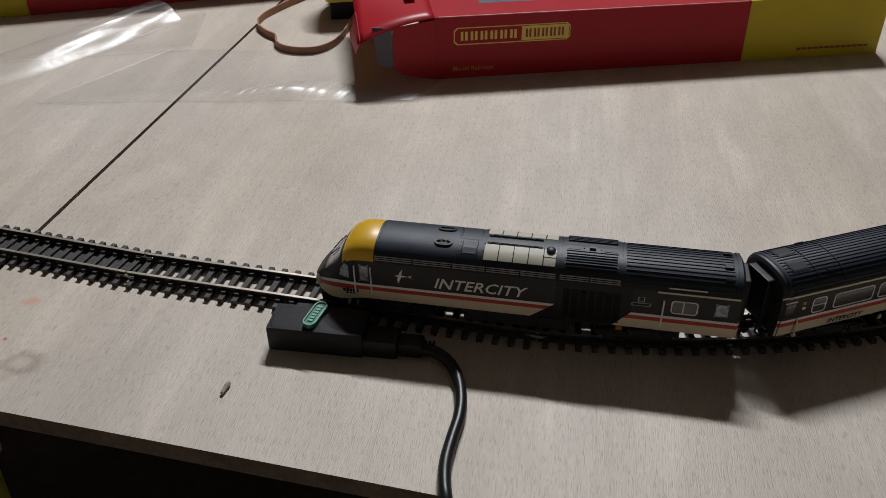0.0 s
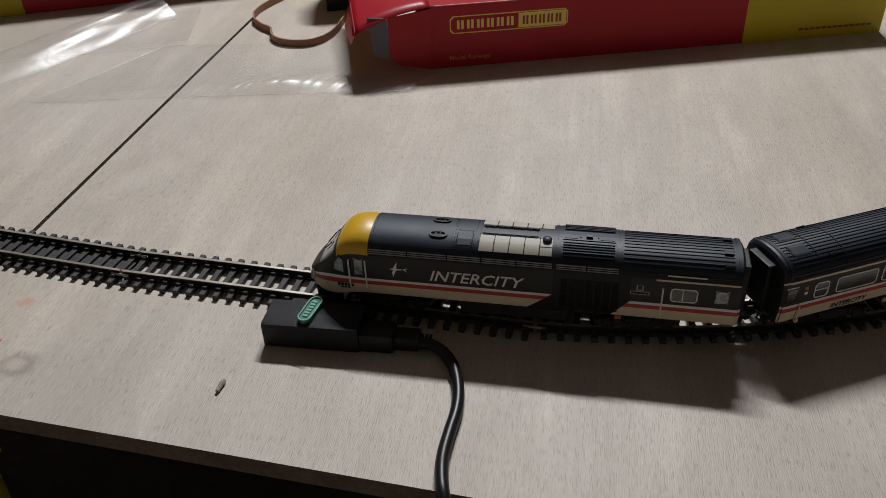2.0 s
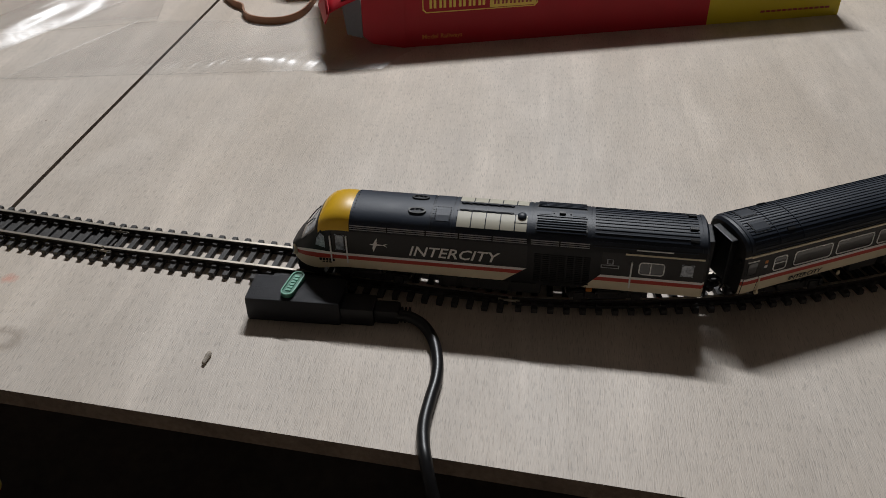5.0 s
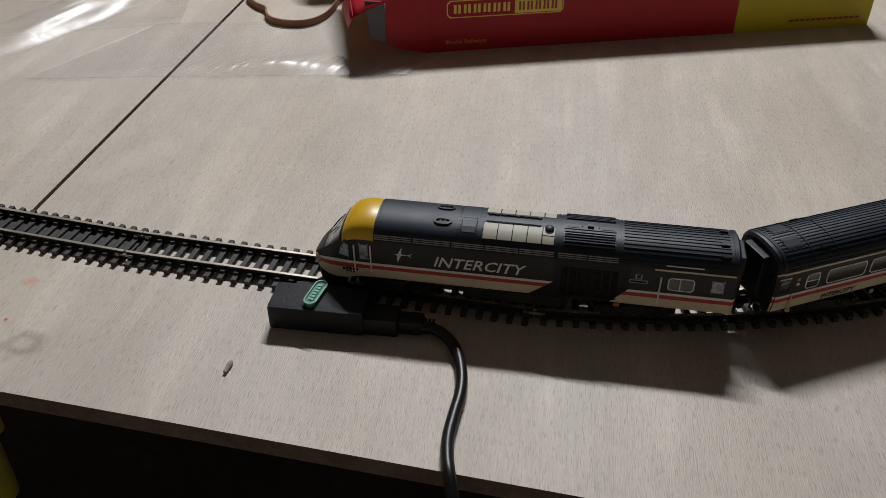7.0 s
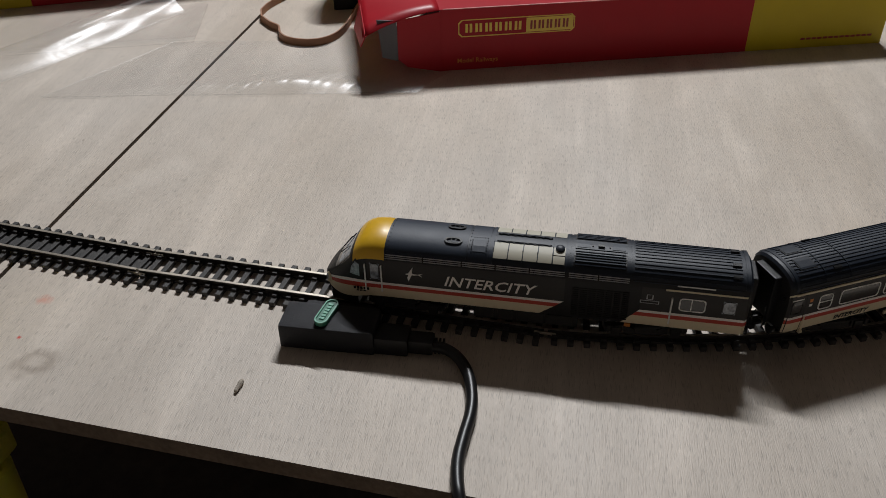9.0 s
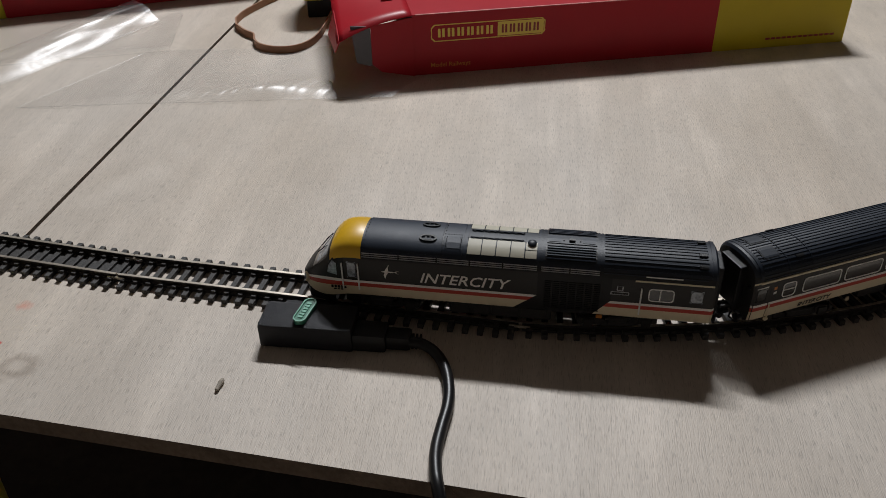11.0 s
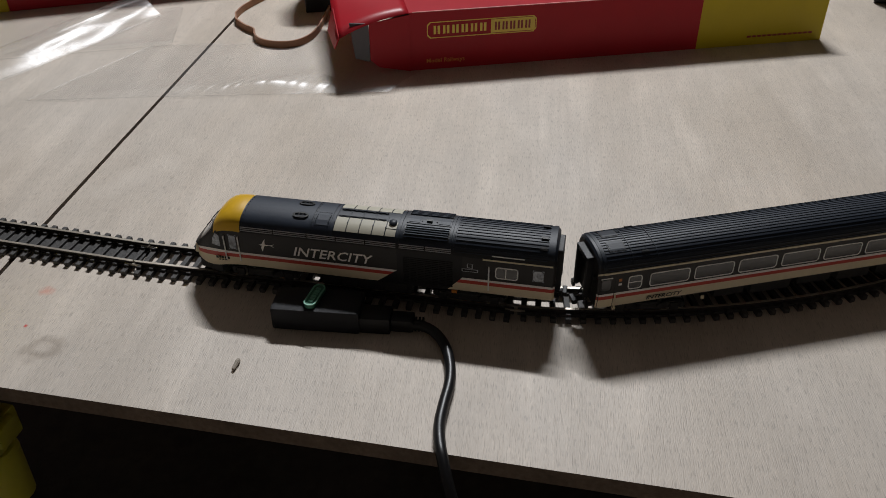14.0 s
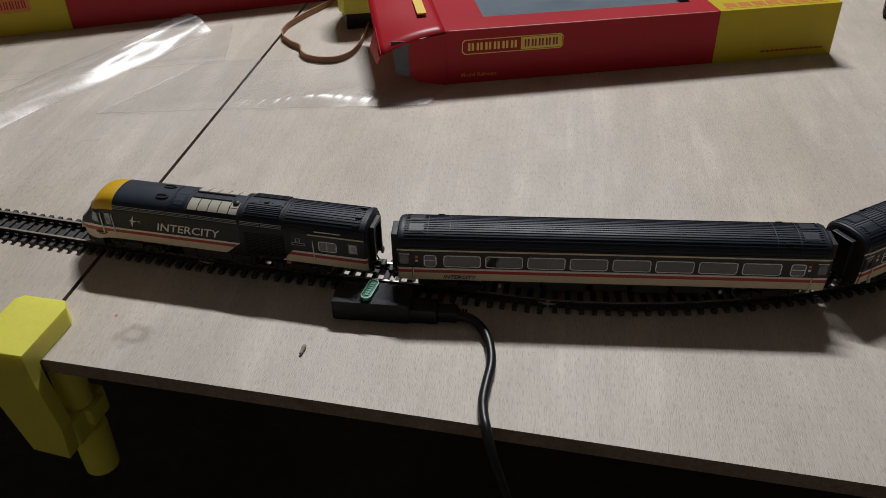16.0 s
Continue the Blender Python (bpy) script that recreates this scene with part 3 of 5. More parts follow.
def handrail(parent, x, za, zb, flip, mat=FRAME):
    bm = bmesh.new()
    ya, yb = profile(arc_of(max(za, 8.3)))[0], profile(arc_of(zb))[0]
    rod(bm, (x, flip * (ya + 0.55), za), (x, flip * (yb + 0.55), zb), 0.3)
    for z, y in ((za + 0.3, ya), (zb - 0.3, yb)):
        rod(bm, (x, flip * (y - 0.2), z), (x, flip * (y + 0.6), z), 0.28)
    return put("handrail", bm, mat, parent)


def side_words(parent, words, x, z, cap, width, mat, flip):
    """Slanted lettering on a side: x is the word's front end on the near side."""
    m = Matrix.Translation((x * 0.001, flip * 0.01178, z * 0.001)) @ (Matrix(((-1, 0, 0, 0), (0, 0, 1, 0), (0, 1, 0, 0), (0, 0, 0, 1))) if flip > 0 else Matrix(((1, 0, 0, 0), (0, 0, -1, 0), (0, 1, 0, 0), (0, 0, 0, 1))))
    ob = lettering("lettering", words, cap * 0.001 / 0.70, mat, parent, Matrix(), 0.28)
    w = max(v.co.x for v in ob.data.vertices) or 1
    ob.data.transform(m @ Matrix.Diagonal((width * 0.001 / w, 1, 1, 1)))
    return ob


def shell(rows, paint):
    """A closed body from stations: each row is the list of (x, y, z) along the whole profile; paint(i, k) gives the material."""
    bm = bmesh.new()
    vs = [[bm.verts.new(p) for p in r] for r in rows]
    n = len(rows[0])
    for i, (a, b) in enumerate(zip(vs, vs[1:])):
        for k in range(n - 1):
            f = bm.faces.new((a[k], a[k + 1], b[k + 1], b[k]))
            f.material_index = paint(i, min(k, n - 2 - k))
        bm.faces.new((a[n - 1], a[0], b[0], b[n - 1])).material_index = 5
    for r in (vs[0], vs[-1]):
        bm.faces.new(r).material_index = 5
    return bm


def full_row(x_of, half=lambda y: y, height=lambda z: z):
    near = [(x_of(z), half(y), height(z)) for y, z in LEVELS]
    return near + [(x, -y, z) for x, y, z in near[-2::-1]]


LIVERY = [CREAM, RED, WHITE, GREY, ROOF, UNDER, YELLOW, BLACK, PANE, PANE_REFLECTION]


# cab stations: (x, height of the centre line, half width, height of the belt line, lower edge)
NOSE = [(52.0, 32.0, 11.75, 15.1, 8.2), (54.5, 31.95, 11.7, 15.1, 8.1), (57.0, 31.6, 11.6, 15.1, 7.8), (59.2, 30.8, 11.45, 15.1, 7.3), (61.0, 29.5, 11.25, 15.05, 6.8),
        (62.4, 28.0, 11.0, 15.0, 6.4), (63.6, 26.4, 10.75, 14.9, 6.1), (65.2, 24.3, 10.3, 14.7, 5.8), (67.0, 22.0, 9.7, 14.3, 5.6), (68.8, 19.8, 8.9, 13.8, 5.5), (70.2, 18.2, 8.2, 13.3, 5.6),
        (71.6, 16.9, 7.3, 12.7, 5.8), (73.0, 15.4, 6.2, 12.0, 6.1), (74.2, 13.9, 5.0, 11.3, 6.5), (75.1, 12.5, 3.7, 10.7, 6.9), (75.8, 11.3, 2.2, 10.1, 7.3), (76.1, 10.5, 0.9, 9.7, 7.6)]


def cab_half(x):
    """Half width of the cab at a station."""
    for (xa, _, wa, _, _), (xb, _, wb, _, _) in zip(NOSE, NOSE[1:]):
        if xa <= x <= xb:
            return wa + (wb - wa) * (x - xa) / (xb - xa)
    return 11.7


def power_car():
    car = empty("power_car")
    # stations: straight, slanted stripe ends, then the shaped nose
    rear, front = -75.7, 78.6

    def slant(xl, xh, zl, zh):
        return lambda z: xl + (xh - xl) * min(1, max(0, (z - zl) / (zh - zl)))
    lines = [lambda z: rear, lambda z: -49.0, slant(-34.7, -40.6, 8.2, 15.1), slant(-6.0, -14.4, 8.2, 15.1), lambda z: 20.0, lambda z: 50.4]
    rows = [full_row(f) for f in lines]
    for x, top, w, belt, bot in NOSE:
        rows.append(full_row(lambda z: x, lambda y: y * w / 11.7, lambda z: belt + (z - 15.1) * (top - belt) / 16.65 if z > 15.1 else bot + (z - 8.2) * (belt - bot) / 6.9))
    rows.insert(0, full_row(lambda z: rear - 0.9, lambda y: y * 0.93, lambda z: z - 0.07 * max(0, z - 15)))

    def paint(i, k):
        x = rows[i][3][0]
        gap = i == 3                                   # black grille bay between the stripes
        if gap and k < 6:
            return 7
        if k < 3:
            return k
        if i >= 6:
            if k >= 6 and x < 61.5:
                return 6
            # windscreen: upper panes take the glass with painted reflections
            if 63.4 <= x < 69.5 and k >= 7:
                return 9 if k >= 8 and x < 68.5 else 8
            return 7 if x >= 57 else 3
        return 4 if k >= 7 else (7 if k == 6 else 3)
    put("body", shell(rows, paint), LIVERY, car, "dark grey shell with yellow cab roof and cream and red stripes", 32)
    put("underframe", box(box(bmesh.new(), -58, 64, -8.8, 8.8, 5.6, 8.6, 0.4), -20, 18, -10.2, 10.2, 2.6, 8.4, 0.6), UNDER, car)
    for xa, xb in ((-18, -9), (-8, 2), (3, 9), (10.5, 17)):
        for ya in (9.6, -10.8):
            put("equipment_case", box(bmesh.new(), xa, xb, ya, ya + 1.2, 3.0, 7.6, 0.3), UNDER, car)
    bm = bmesh.new()
    prism(bm, [(62, 9.2), (73.0, 6.0), (75.0, 2.2), (75.0, -2.2), (73.0, -6.0), (62, -9.2)], 1.4, 5.2)
    put("snow_plough", bm, BLACK, car)
    for sd in (-1, 1):
        seat = Matrix.Translation((73.3, sd * 5.2, 10.4)) @ pose(0, 0, 0, 0, 78, sd * 38) @ Matrix.Diagonal((1.25, 0.85, 1, 1))
        bezel = put("headlight", lathe(bmesh.new(), [(1.75, 0), (1.75, 0.9), (1.6, 1.25), (1.25, 1.4)], seat, 16), CREAM, car, "cream headlight cluster", 40)
        put("lens", lathe(bmesh.new(), [(1.1, 1.2), (1.1, 1.45), (0.7, 1.55)], seat, 14), PANE_REFLECTION, bezel, "", 40)
        bm = bmesh.new()
        rod(bm, (69.3, sd * 2.0, 19.9), (66.3, sd * 3.6, 23.4), 0.22)
        rod(bm, (67.6, sd * 2.6, 21.9), (64.9, sd * 4.2, 24.6), 0.16)
        put("wiper", bm, BLACK, car)
    for x in (-42.9, 42.9):
        bogie(car, x, 21.0)
    gangway(car, rear, -1)
    for flip in (1, -1):
        # cab side
        for nm, mat, grow, h in (("cab_window_frame", BLACK, 1.15, 0.10), ("cab_window", PANE_REFLECTION, 0.86, 0.18)):
            bm = bmesh.new()
            loops = []
            for o in (-0.4, h):
                ring = []
                for px, pz in ((64.1, 16.9), (59.7, 16.3), (59.7, 22.2), (61.4, 23.5), (63.3, 20.6)):
                    px, pz = 61.7 + (px - 61.7) * grow, 19.6 + (pz - 19.6) * grow
                    ring.append(bm.verts.new((px, flip * (cab_half(px) * (0.998 if pz < 20 else 0.984) + o), pz)))
                loops.append(ring)
            bm.faces.new(loops[0]), bm.faces.new(loops[1])
            for k in range(5):
                bm.faces.new((loops[0][k], loops[0][(k + 1) % 5], loops[1][(k + 1) % 5], loops[1][k]))
            put(nm, bm, mat, car)
        framed_window(car, 52.4, 56.0, 16.2, 23.2, flip, 0.5, (), PANE_REFLECTION, GREY, "door_window")
        handrail(car, 57.7, 11.0, 22.6, flip), handrail(car, 51.6, 11.0, 22.8, flip), handrail(car, -51.0, 10.2, 21.8, flip)
        framed_window(car, -62.4, -53.5, 16.5, 21.9, flip, 0.8, (("v", -57.6),))
        framed_window(car, -72.3, -67.9, 17.0, 22.2, flip, 0.3, (), PANE_REFLECTION, GREY)
        bm = bmesh.new()
        for k in range(7):
            for j in range(15):
                q = arc_of(9.6 + 0.85 * j)
                patch(bm, -17.0 - 2.9 * k - 2.3, -17.0 - 2.9 * k, q, q + 0.38, 0.30, flip=flip)
        put("radiator_grille", bm, GRILLE, car)
        # louvre rails below the roof
        for xa, xb in ((36.5, 50.0), (22.5, 36.0), (10.5, 22.0), (-1.5, 10.0), (-14.0, -2.0), (-25.3, -15.4), (-36.0, -25.8)):
            bm = bmesh.new()
            for j in range(3):
                patch(bm, xa, xb, arc_of(25.7) + 0.75 * j, arc_of(25.7) + 0.75 * j + 0.22, 0.35, flip=flip)
            put("louvre", bm, LOUVRE, car)
        put("cantrail_line", patch(bmesh.new(), -75.4, -48.5, arc_of(24.3), arc_of(24.9), 0.22, flip=flip), CREAM, car)
        put("rain_strip", patch(bmesh.new(), -64.5, -52.0, arc_of(26.4), arc_of(26.8), 0.5, flip=flip), FRAME, car)
        side_words(car, "INTERCITY", 28.8 if flip > 0 else -4.9, 16.6, 4.3, 33.7, WHITE, flip)
        # running number and crest, too small to read
        bm = bmesh.new()
        for j in range(5):
            patch(bm, 62.6 - 1.25 * j - 0.85, 62.6 - 1.25 * j, arc_of(10.7), arc_of(11.8), 0.1, flip=flip)
        for j in range(3):
            patch(bm, 61.6 - 1.3 * j - 0.9, 61.6 - 1.3 * j, arc_of(9.8), arc_of(10.2), 0.1, flip=flip)
        put("number_bars", bm, BLACK, car)
        plate = put("name_plate", patch(bmesh.new(), -46.8, -40.4, arc_of(18.3), arc_of(19.6), 0.16, flip=flip), LOUVRE, car)
        put("plate_field", patch(bmesh.new(), -46.5, -40.7, arc_of(18.55), arc_of(19.35), 0.22, flip=flip), BLACK, plate)
        put("crest", patch(bmesh.new(), -44.7, -42.4, arc_of(20.0), arc_of(22.0), 0.16, flip=flip), LOUVRE, plate)
        put("crest_field", patch(bmesh.new(), -44.3, -42.8, arc_of(20.3), arc_of(21.9), 0.22, flip=flip), GREY, plate)
        # flying bird emblem
        bm = bmesh.new()
        for pts in ([(42.8, 20.0), (41.4, 20.4), (39.4, 20.25), (37.5, 20.1), (39.4, 19.75), (41.4, 19.65)], [(41.6, 20.2), (40.9, 21.6), (39.9, 23.1), (40.2, 21.6), (40.2, 20.2)],
                    [(41.5, 19.8), (41.9, 18.4), (41.5, 16.8), (40.9, 18.4), (40.2, 19.8)], [(37.8, 20.25), (36.2, 20.8), (37.5, 19.95)], [(37.8, 20.0), (36.4, 19.2), (37.4, 20.1)]):
            prism(bm, [(a, b) for a, b in pts], flip * 11.6, flip * 11.78, axis="y")
        put("bird_emblem", bm, WHITE, car)
        # warning label by the bogie
        put("orange_label", box(bmesh.new(), -38.4, -36.2, min(flip * 10.2, flip * 10.9), max(flip * 10.2, flip * 10.9), 6.2, 7.6), PRINT_ORANGE, car)
    # roof fittings
    s0 = arc_of(27.2)
    for xa, xb in ((20.9, 49.8), (13.2, 20.2), (11.6, 12.8), (-14.9, -13.9)):
        put("roof_panel", patch(bmesh.new(), xa, xb, s0 + 0.4, 2 * TOP - s0 - 0.4, 0.22, sink=0.05), ROOF_LIGHT, car, "", 30)
    rivets = bmesh.new()
    for j in range(13):
        for s in (s0 + 0.9, 2 * TOP - s0 - 0.9):
            patch(rivets, 22 + 2.1 * j, 22.35 + 2.1 * j, s, s + 0.35, 0.45)
    for j in range(10):
        patch(rivets, 49.2, 49.5, s0 + 1.2 + 2.0 * j, s0 + 1.55 + 2.0 * j, 0.45)
        patch(rivets, 20.0, 20.3, s0 + 1.2 + 2.0 * j, s0 + 1.55 + 2.0 * j, 0.45)
    for j in range(6):
        for q in (s0 + 3.6, TOP - 1.6):
            patch(rivets, 14.0 + 0.95 * j, 14.3 + 0.95 * j, q, q + 0.3, 0.55)
        for xa in (13.8, 19.2):
            patch(rivets, xa, xa + 0.3, s0 + 4.0 + 1.1 * j, s0 + 4.3 + 1.1 * j, 0.55)
    put("rivets", rivets, ROOF, car)
    put("roof_hatch", patch(bmesh.new(), 14.4, 18.8, s0 + 4.2, TOP - 1.9, 0.36), ROOF_LIGHT, car)
    for sc in (TOP - 4.6, TOP + 3.8):
        bm = bmesh.new()
        n, rings = 20, []
        for rx, rs, h in ((3.3, 1.55, 0.2), (3.3, 1.55, 0.75), (2.5, 0.95, 0.75), (2.5, 0.95, 0.3)):
            ring = []
            for k in range(n):
                a = 2 * math.pi * k / n
                y, z, ny, nz = profile(sc + rs * math.sin(a))
                ring.append(bm.verts.new((26.2 + rx * (abs(math.cos(a)) ** 0.7) * (1 if math.cos(a) > 0 else -1), y + ny * h, z + nz * h)))
            rings.append(ring)
        for a, b in zip(rings, rings[1:]):
            for k in range(n):
                bm.faces.new((a[k], a[(k + 1) % n], b[(k + 1) % n], b[k]))
        patch(bm, 25.2, 25.6, sc - 1.0, sc + 1.0, 0.6), patch(bm, 26.8, 27.2, sc - 1.0, sc + 1.0, 0.6)
        put("exhaust_port", bm, BLACK, car, "", 40)
    put("glazing_bed", patch(bmesh.new(), -13.8, 11.5, s0 + 0.4, 2 * TOP - s0 - 0.4, 0.12, sink=0.05), ROOF, car, "", 30)
    for k in range(5):
        wide = 4.9 if k else 4.0
        xa = -13.5 + (0 if k == 0 else 4.35 + 5.2 * (k - 1))
        for sa, sb in ((s0 + 2.6, TOP - 3.0), (2 * TOP - s0 - 8.9, 2 * TOP - s0 - 2.6)) if k else ((s0 + 2.6, s0 + 5.6), (s0 + 6.0, TOP - 3.0), (2 * TOP - s0 - 8.9, 2 * TOP - s0 - 2.6)):
            put("roof_glazing", patch(bmesh.new(), xa, xa + wide, sa, sb, 0.26, sink=0.05), SKYLIGHT, car, "", 30)
    bm = bmesh.new()
    for k in range(5):
        for j in range(3):
            patch(bm, -9.35 + 5.2 * k, -9.05 + 5.2 * k, s0 + 2.4 + 3.6 * j, s0 + 2.9 + 3.6 * j, 0.6)
        patch(bm, -9.30 + 5.2 * k, -9.10 + 5.2 * k, s0 + 2.0, 2 * TOP - s0 - 2.0, 0.32)
    put("glazing_ribs", bm, ROOF, car)
    bm = bmesh.new()
    for sq in (TOP - 2.5, TOP + 2.0):
        patch(bm, -8.5, 10.8, sq, sq + 0.35, 0.75)
        for k in range(8):
            patch(bm, -8.0 + 2.5 * k, -7.4 + 2.5 * k, sq - 0.4, sq + 0.75, 0.6)
    put("walkway_pipe", bm, ROOF, car)
    bm = bmesh.new()
    y, z, ny, nz = profile(TOP - 3.6)
    lathe(bm, [(1.6, -0.5), (1.6, 0.9), (1.1, 1.3)], Matrix.Translation((-11.6, y, z)) @ Vector((0, ny, nz)).to_track_quat("Z", "Y").to_matrix().to_4x4(), 16)
    put("roof_cap", bm, ROOF, car, "", 40)
    hatch = put("fan_hatch", patch(bmesh.new(), -35.8, -15.6, s0 + 0.3, 2 * TOP - s0 - 0.3, 0.3, sink=0.05), ROOF, car, "", 30)
    for sa, sb in ((s0 + 2.6, TOP - 3.2), (TOP + 3.2, 2 * TOP - s0 - 2.6)):
        put("hatch_well", patch(bmesh.new(), -34.8, -16.6, sa, sb, 0.36), BLACK, hatch)
        for k in range(6):
            q = sa + 0.45 + 1.08 * k
            put("hatch_slat", patch(bmesh.new(), -34.3, -17.1, q, q + 0.42, 0.85), ROOF_LIGHT, hatch)
    put("hatch_lid", patch(bmesh.new(), -34.6, -16.8, TOP - 2.5, TOP + 2.5, 0.6), ROOF, hatch)
    for xa, xb in ((-34.0, -29.5), (-21.9, -17.4)):
        put("hatch_cover", patch(bmesh.new(), xa, xb, TOP - 1.9, TOP + 1.9, 0.75), ROOF_LIGHT, hatch)
    put("hatch_handle", patch(bmesh.new(), -26.8, -24.6, TOP - 1.3, TOP - 0.2, 1.35), BLACK, hatch)
    for xa in (-28.9, -23.0):
        put("hatch_bolt", patch(bmesh.new(), xa, xa + 0.5, TOP - 1.0, TOP - 0.5, 0.9), BLACK, hatch)
    for x in (-36.6, -14.8):
        put("roof_band", patch(bmesh.new(), x - 0.4, x + 0.4, s0, 2 * TOP - s0, 0.3), ROOF, car, "", 30)
    for k in range(17):
        s = s0 - 0.6 + (2 * TOP - 2 * s0 + 0.8) * k / 16
        put("roof_rib", patch(bmesh.new(), -73.0, -37.4, s, s + 0.34, 0.26), ROOF_LIGHT, car)
    put("end_band", patch(bmesh.new(), -75.6, -74.2, s0, 2 * TOP - s0, 0.25), ROOF, car, "", 30)
    for s in (s0 + 3.4, TOP - 4.0, TOP + 4.0):
        put("lifting_lug", patch(bmesh.new(), -72.6, -69.8, s, s + 1.2, 0.9), BLACK, car)
    return tagged(car, "dark grey model diesel power car with yellow cab roof", "model locomotive")


def coach():
    car = empty("passenger_coach")
    half = 94.0
    rows = [full_row(lambda z: e * (half - o), lambda y: y * q, lambda z: z - (1 - q) * max(0, z - 15)) for e, o, q in ((-1, 0, 0.93), (-1, 0.7, 0.985), (-1, 1.8, 1.0), (1, 1.8, 1.0), (1, 0.7, 0.985), (1, 0, 0.93))]
    paint = [0, 1, 2, 3, 3, 0, 7, 4, 4, 4, 4, 4]
    put("body", shell(rows, lambda i, k: paint[k]), LIVERY, car, "dark grey shell with cream and red stripes", 32)
    bm = box(bmesh.new(), -84, 84, -8.8, 8.8, 5.8, 8.6, 0.4)
    for xa, xb, zb in ((-44, -30, 3.0), (-27, -12, 2.4), (-9, 6, 3.2), (9, 27, 2.4), (30, 43, 3.4)):
        box(bm, xa, xb, -9.9, 9.9, zb, 8.2, 0.5)
    put("underframe", bm, UNDER, car)
    for x in (-69.4, 69.4):
        bogie(car, x, 21.5)
    gangway(car, half, 1), gangway(car, -half, -1)
    s0 = arc_of(27.2)
    for k in range(21):
        s = s0 - 1.9 + (2 * TOP - 2 * s0 + 3.4) * k / 20
        put("roof_rib", patch(bmesh.new(), -90.6, 90.6, s, s + 0.34, 0.26), ROOF_LIGHT, car)
    for e in (1, -1):
        put("end_band", patch(bmesh.new(), min(e * 91.0, e * 92.2), max(e * 91.6, e * 92.2), s0 - 1.2, 2 * TOP - s0 + 1.2, 0.2), ROOF, car, "", 30)
        for x in (80.2, 70.4):
            put("roof_seam", patch(bmesh.new(), min(e * x, e * (x + 0.5)), max(e * x, e * (x + 0.3)), s0, 2 * TOP - s0, 0.36), ROOF, car)
        for s in (TOP - 6.6, TOP + 1.8):
            vent = put("roof_vent", patch(bmesh.new(), min(e * 82.5, e * 88.4), max(e * 82.5, e * 88.4), s, s + 4.8, 0.45), ROOF, car)
            put("vent_rim", patch(bmesh.new(), min(e * 82.1, e * 88.8), max(e * 82.1, e * 88.8), s - 0.4, s + 5.2, 0.34), BLACK, vent)
        for s in (TOP - 9.0, TOP + 8.0):
            put("lifting_lug", patch(bmesh.new(), min(e * 73.5, e * 76.5), max(e * 73.5, e * 76.5), s, s + 1.0, 0.6), BLACK, car)
        bm = bmesh.new()
        rod(bm, (e * 94, 8.6, 21.6), (e * 95.2, 8.6, 21.6), 0.9, 8)
        put("tail_lamp", bm, BLACK, car)
    for flip in (1, -1):
        for k in range(8):
            c = 64.9 - 18.57 * k
            framed_window(car, c - 8.3, c + 8.3, 15.9, 22.1, flip, 0.8)
        framed_window(car, 76.3, 82.0, 15.9, 22.1, flip, 0.8, (("h", 19.1),))
        framed_window(car, -83.6, -77.2, 15.9, 22.1, flip, 0.8, (("h", 19.1),))
        for e in (1, -1):
            framed_window(car, min(e * 88.6, e * 92.8), max(e * 88.6, e * 92.8), 16.4, 21.9, flip, 0.3, (), PANE, GREY, "door_window")
            put("door_lintel", patch(bmesh.new(), min(e * 88.4, e * 93.0), max(e * 88.4, e * 93.0), arc_of(22.1), arc_of(22.5), 0.15, flip=flip), FRAME, car)
            seam = bmesh.new()
            for x in (87.2, 93.5):
                patch(seam, min(e * x, e * (x + 0.2)), max(e * x, e * (x + 0.2)), arc_of(8.4), arc_of(24.0), 0.05, flip=flip)
            put("door_seam", seam, BLACK, car)
            bm = bmesh.new()
            box(bm, min(e * 86.0, e * 87.4), max(e * 86.0, e * 87.4), min(flip * 11.2, flip * 12.3), max(flip * 11.2, flip * 12.3), 7.2, 8.2, 0.2)
            rod(bm, (e * 86.6, flip * 12.0, 8.0), (e * 86.9, flip * 12.1, 14.6), 0.3)
            put("door_step", bm, CREAM, car)
            put("orange_sign", patch(bmesh.new(), min(e * 84.6, e * 85.8), max(e * 84.6, e * 85.8), arc_of(20.3), arc_of(21.5), 0.1, flip=flip), PRINT_ORANGE, car)
            put("white_sign", patch(bmesh.new(), min(e * 84.6, e * 85.8), max(e * 84.6, e * 85.8), arc_of(18.4), arc_of(19.4), 0.1, flip=flip), FRAME, car)
        put("rain_gutter", patch(bmesh.new(), -92.0, 92.0, arc_of(24.15), arc_of(24.85), 0.45, flip=flip), CREAM, car)
        side_words(car, "INTERCITY", 73.6 if flip > 0 else 58.2, 9.5, 1.75, 15.0, BLACK, flip)
        for x in (48.0, -50.0):
            put("battery_catch", box(bmesh.new(), x - 0.7, x + 0.7, min(flip * 9.8, flip * 10.4), max(flip * 9.8, flip * 10.4), 3.8, 5.6, 0.2), CREAM, car)
    return tagged(car, "dark grey model passenger coach with cream and red stripes", "model coach", "passenger coaches of the train")


def add_vehicles():
    loco, first = power_car(), coach()
    second = copy_thing(first, Matrix())
    return loco, first, second


LOCO, COACH_A, COACH_B = add_vehicles()


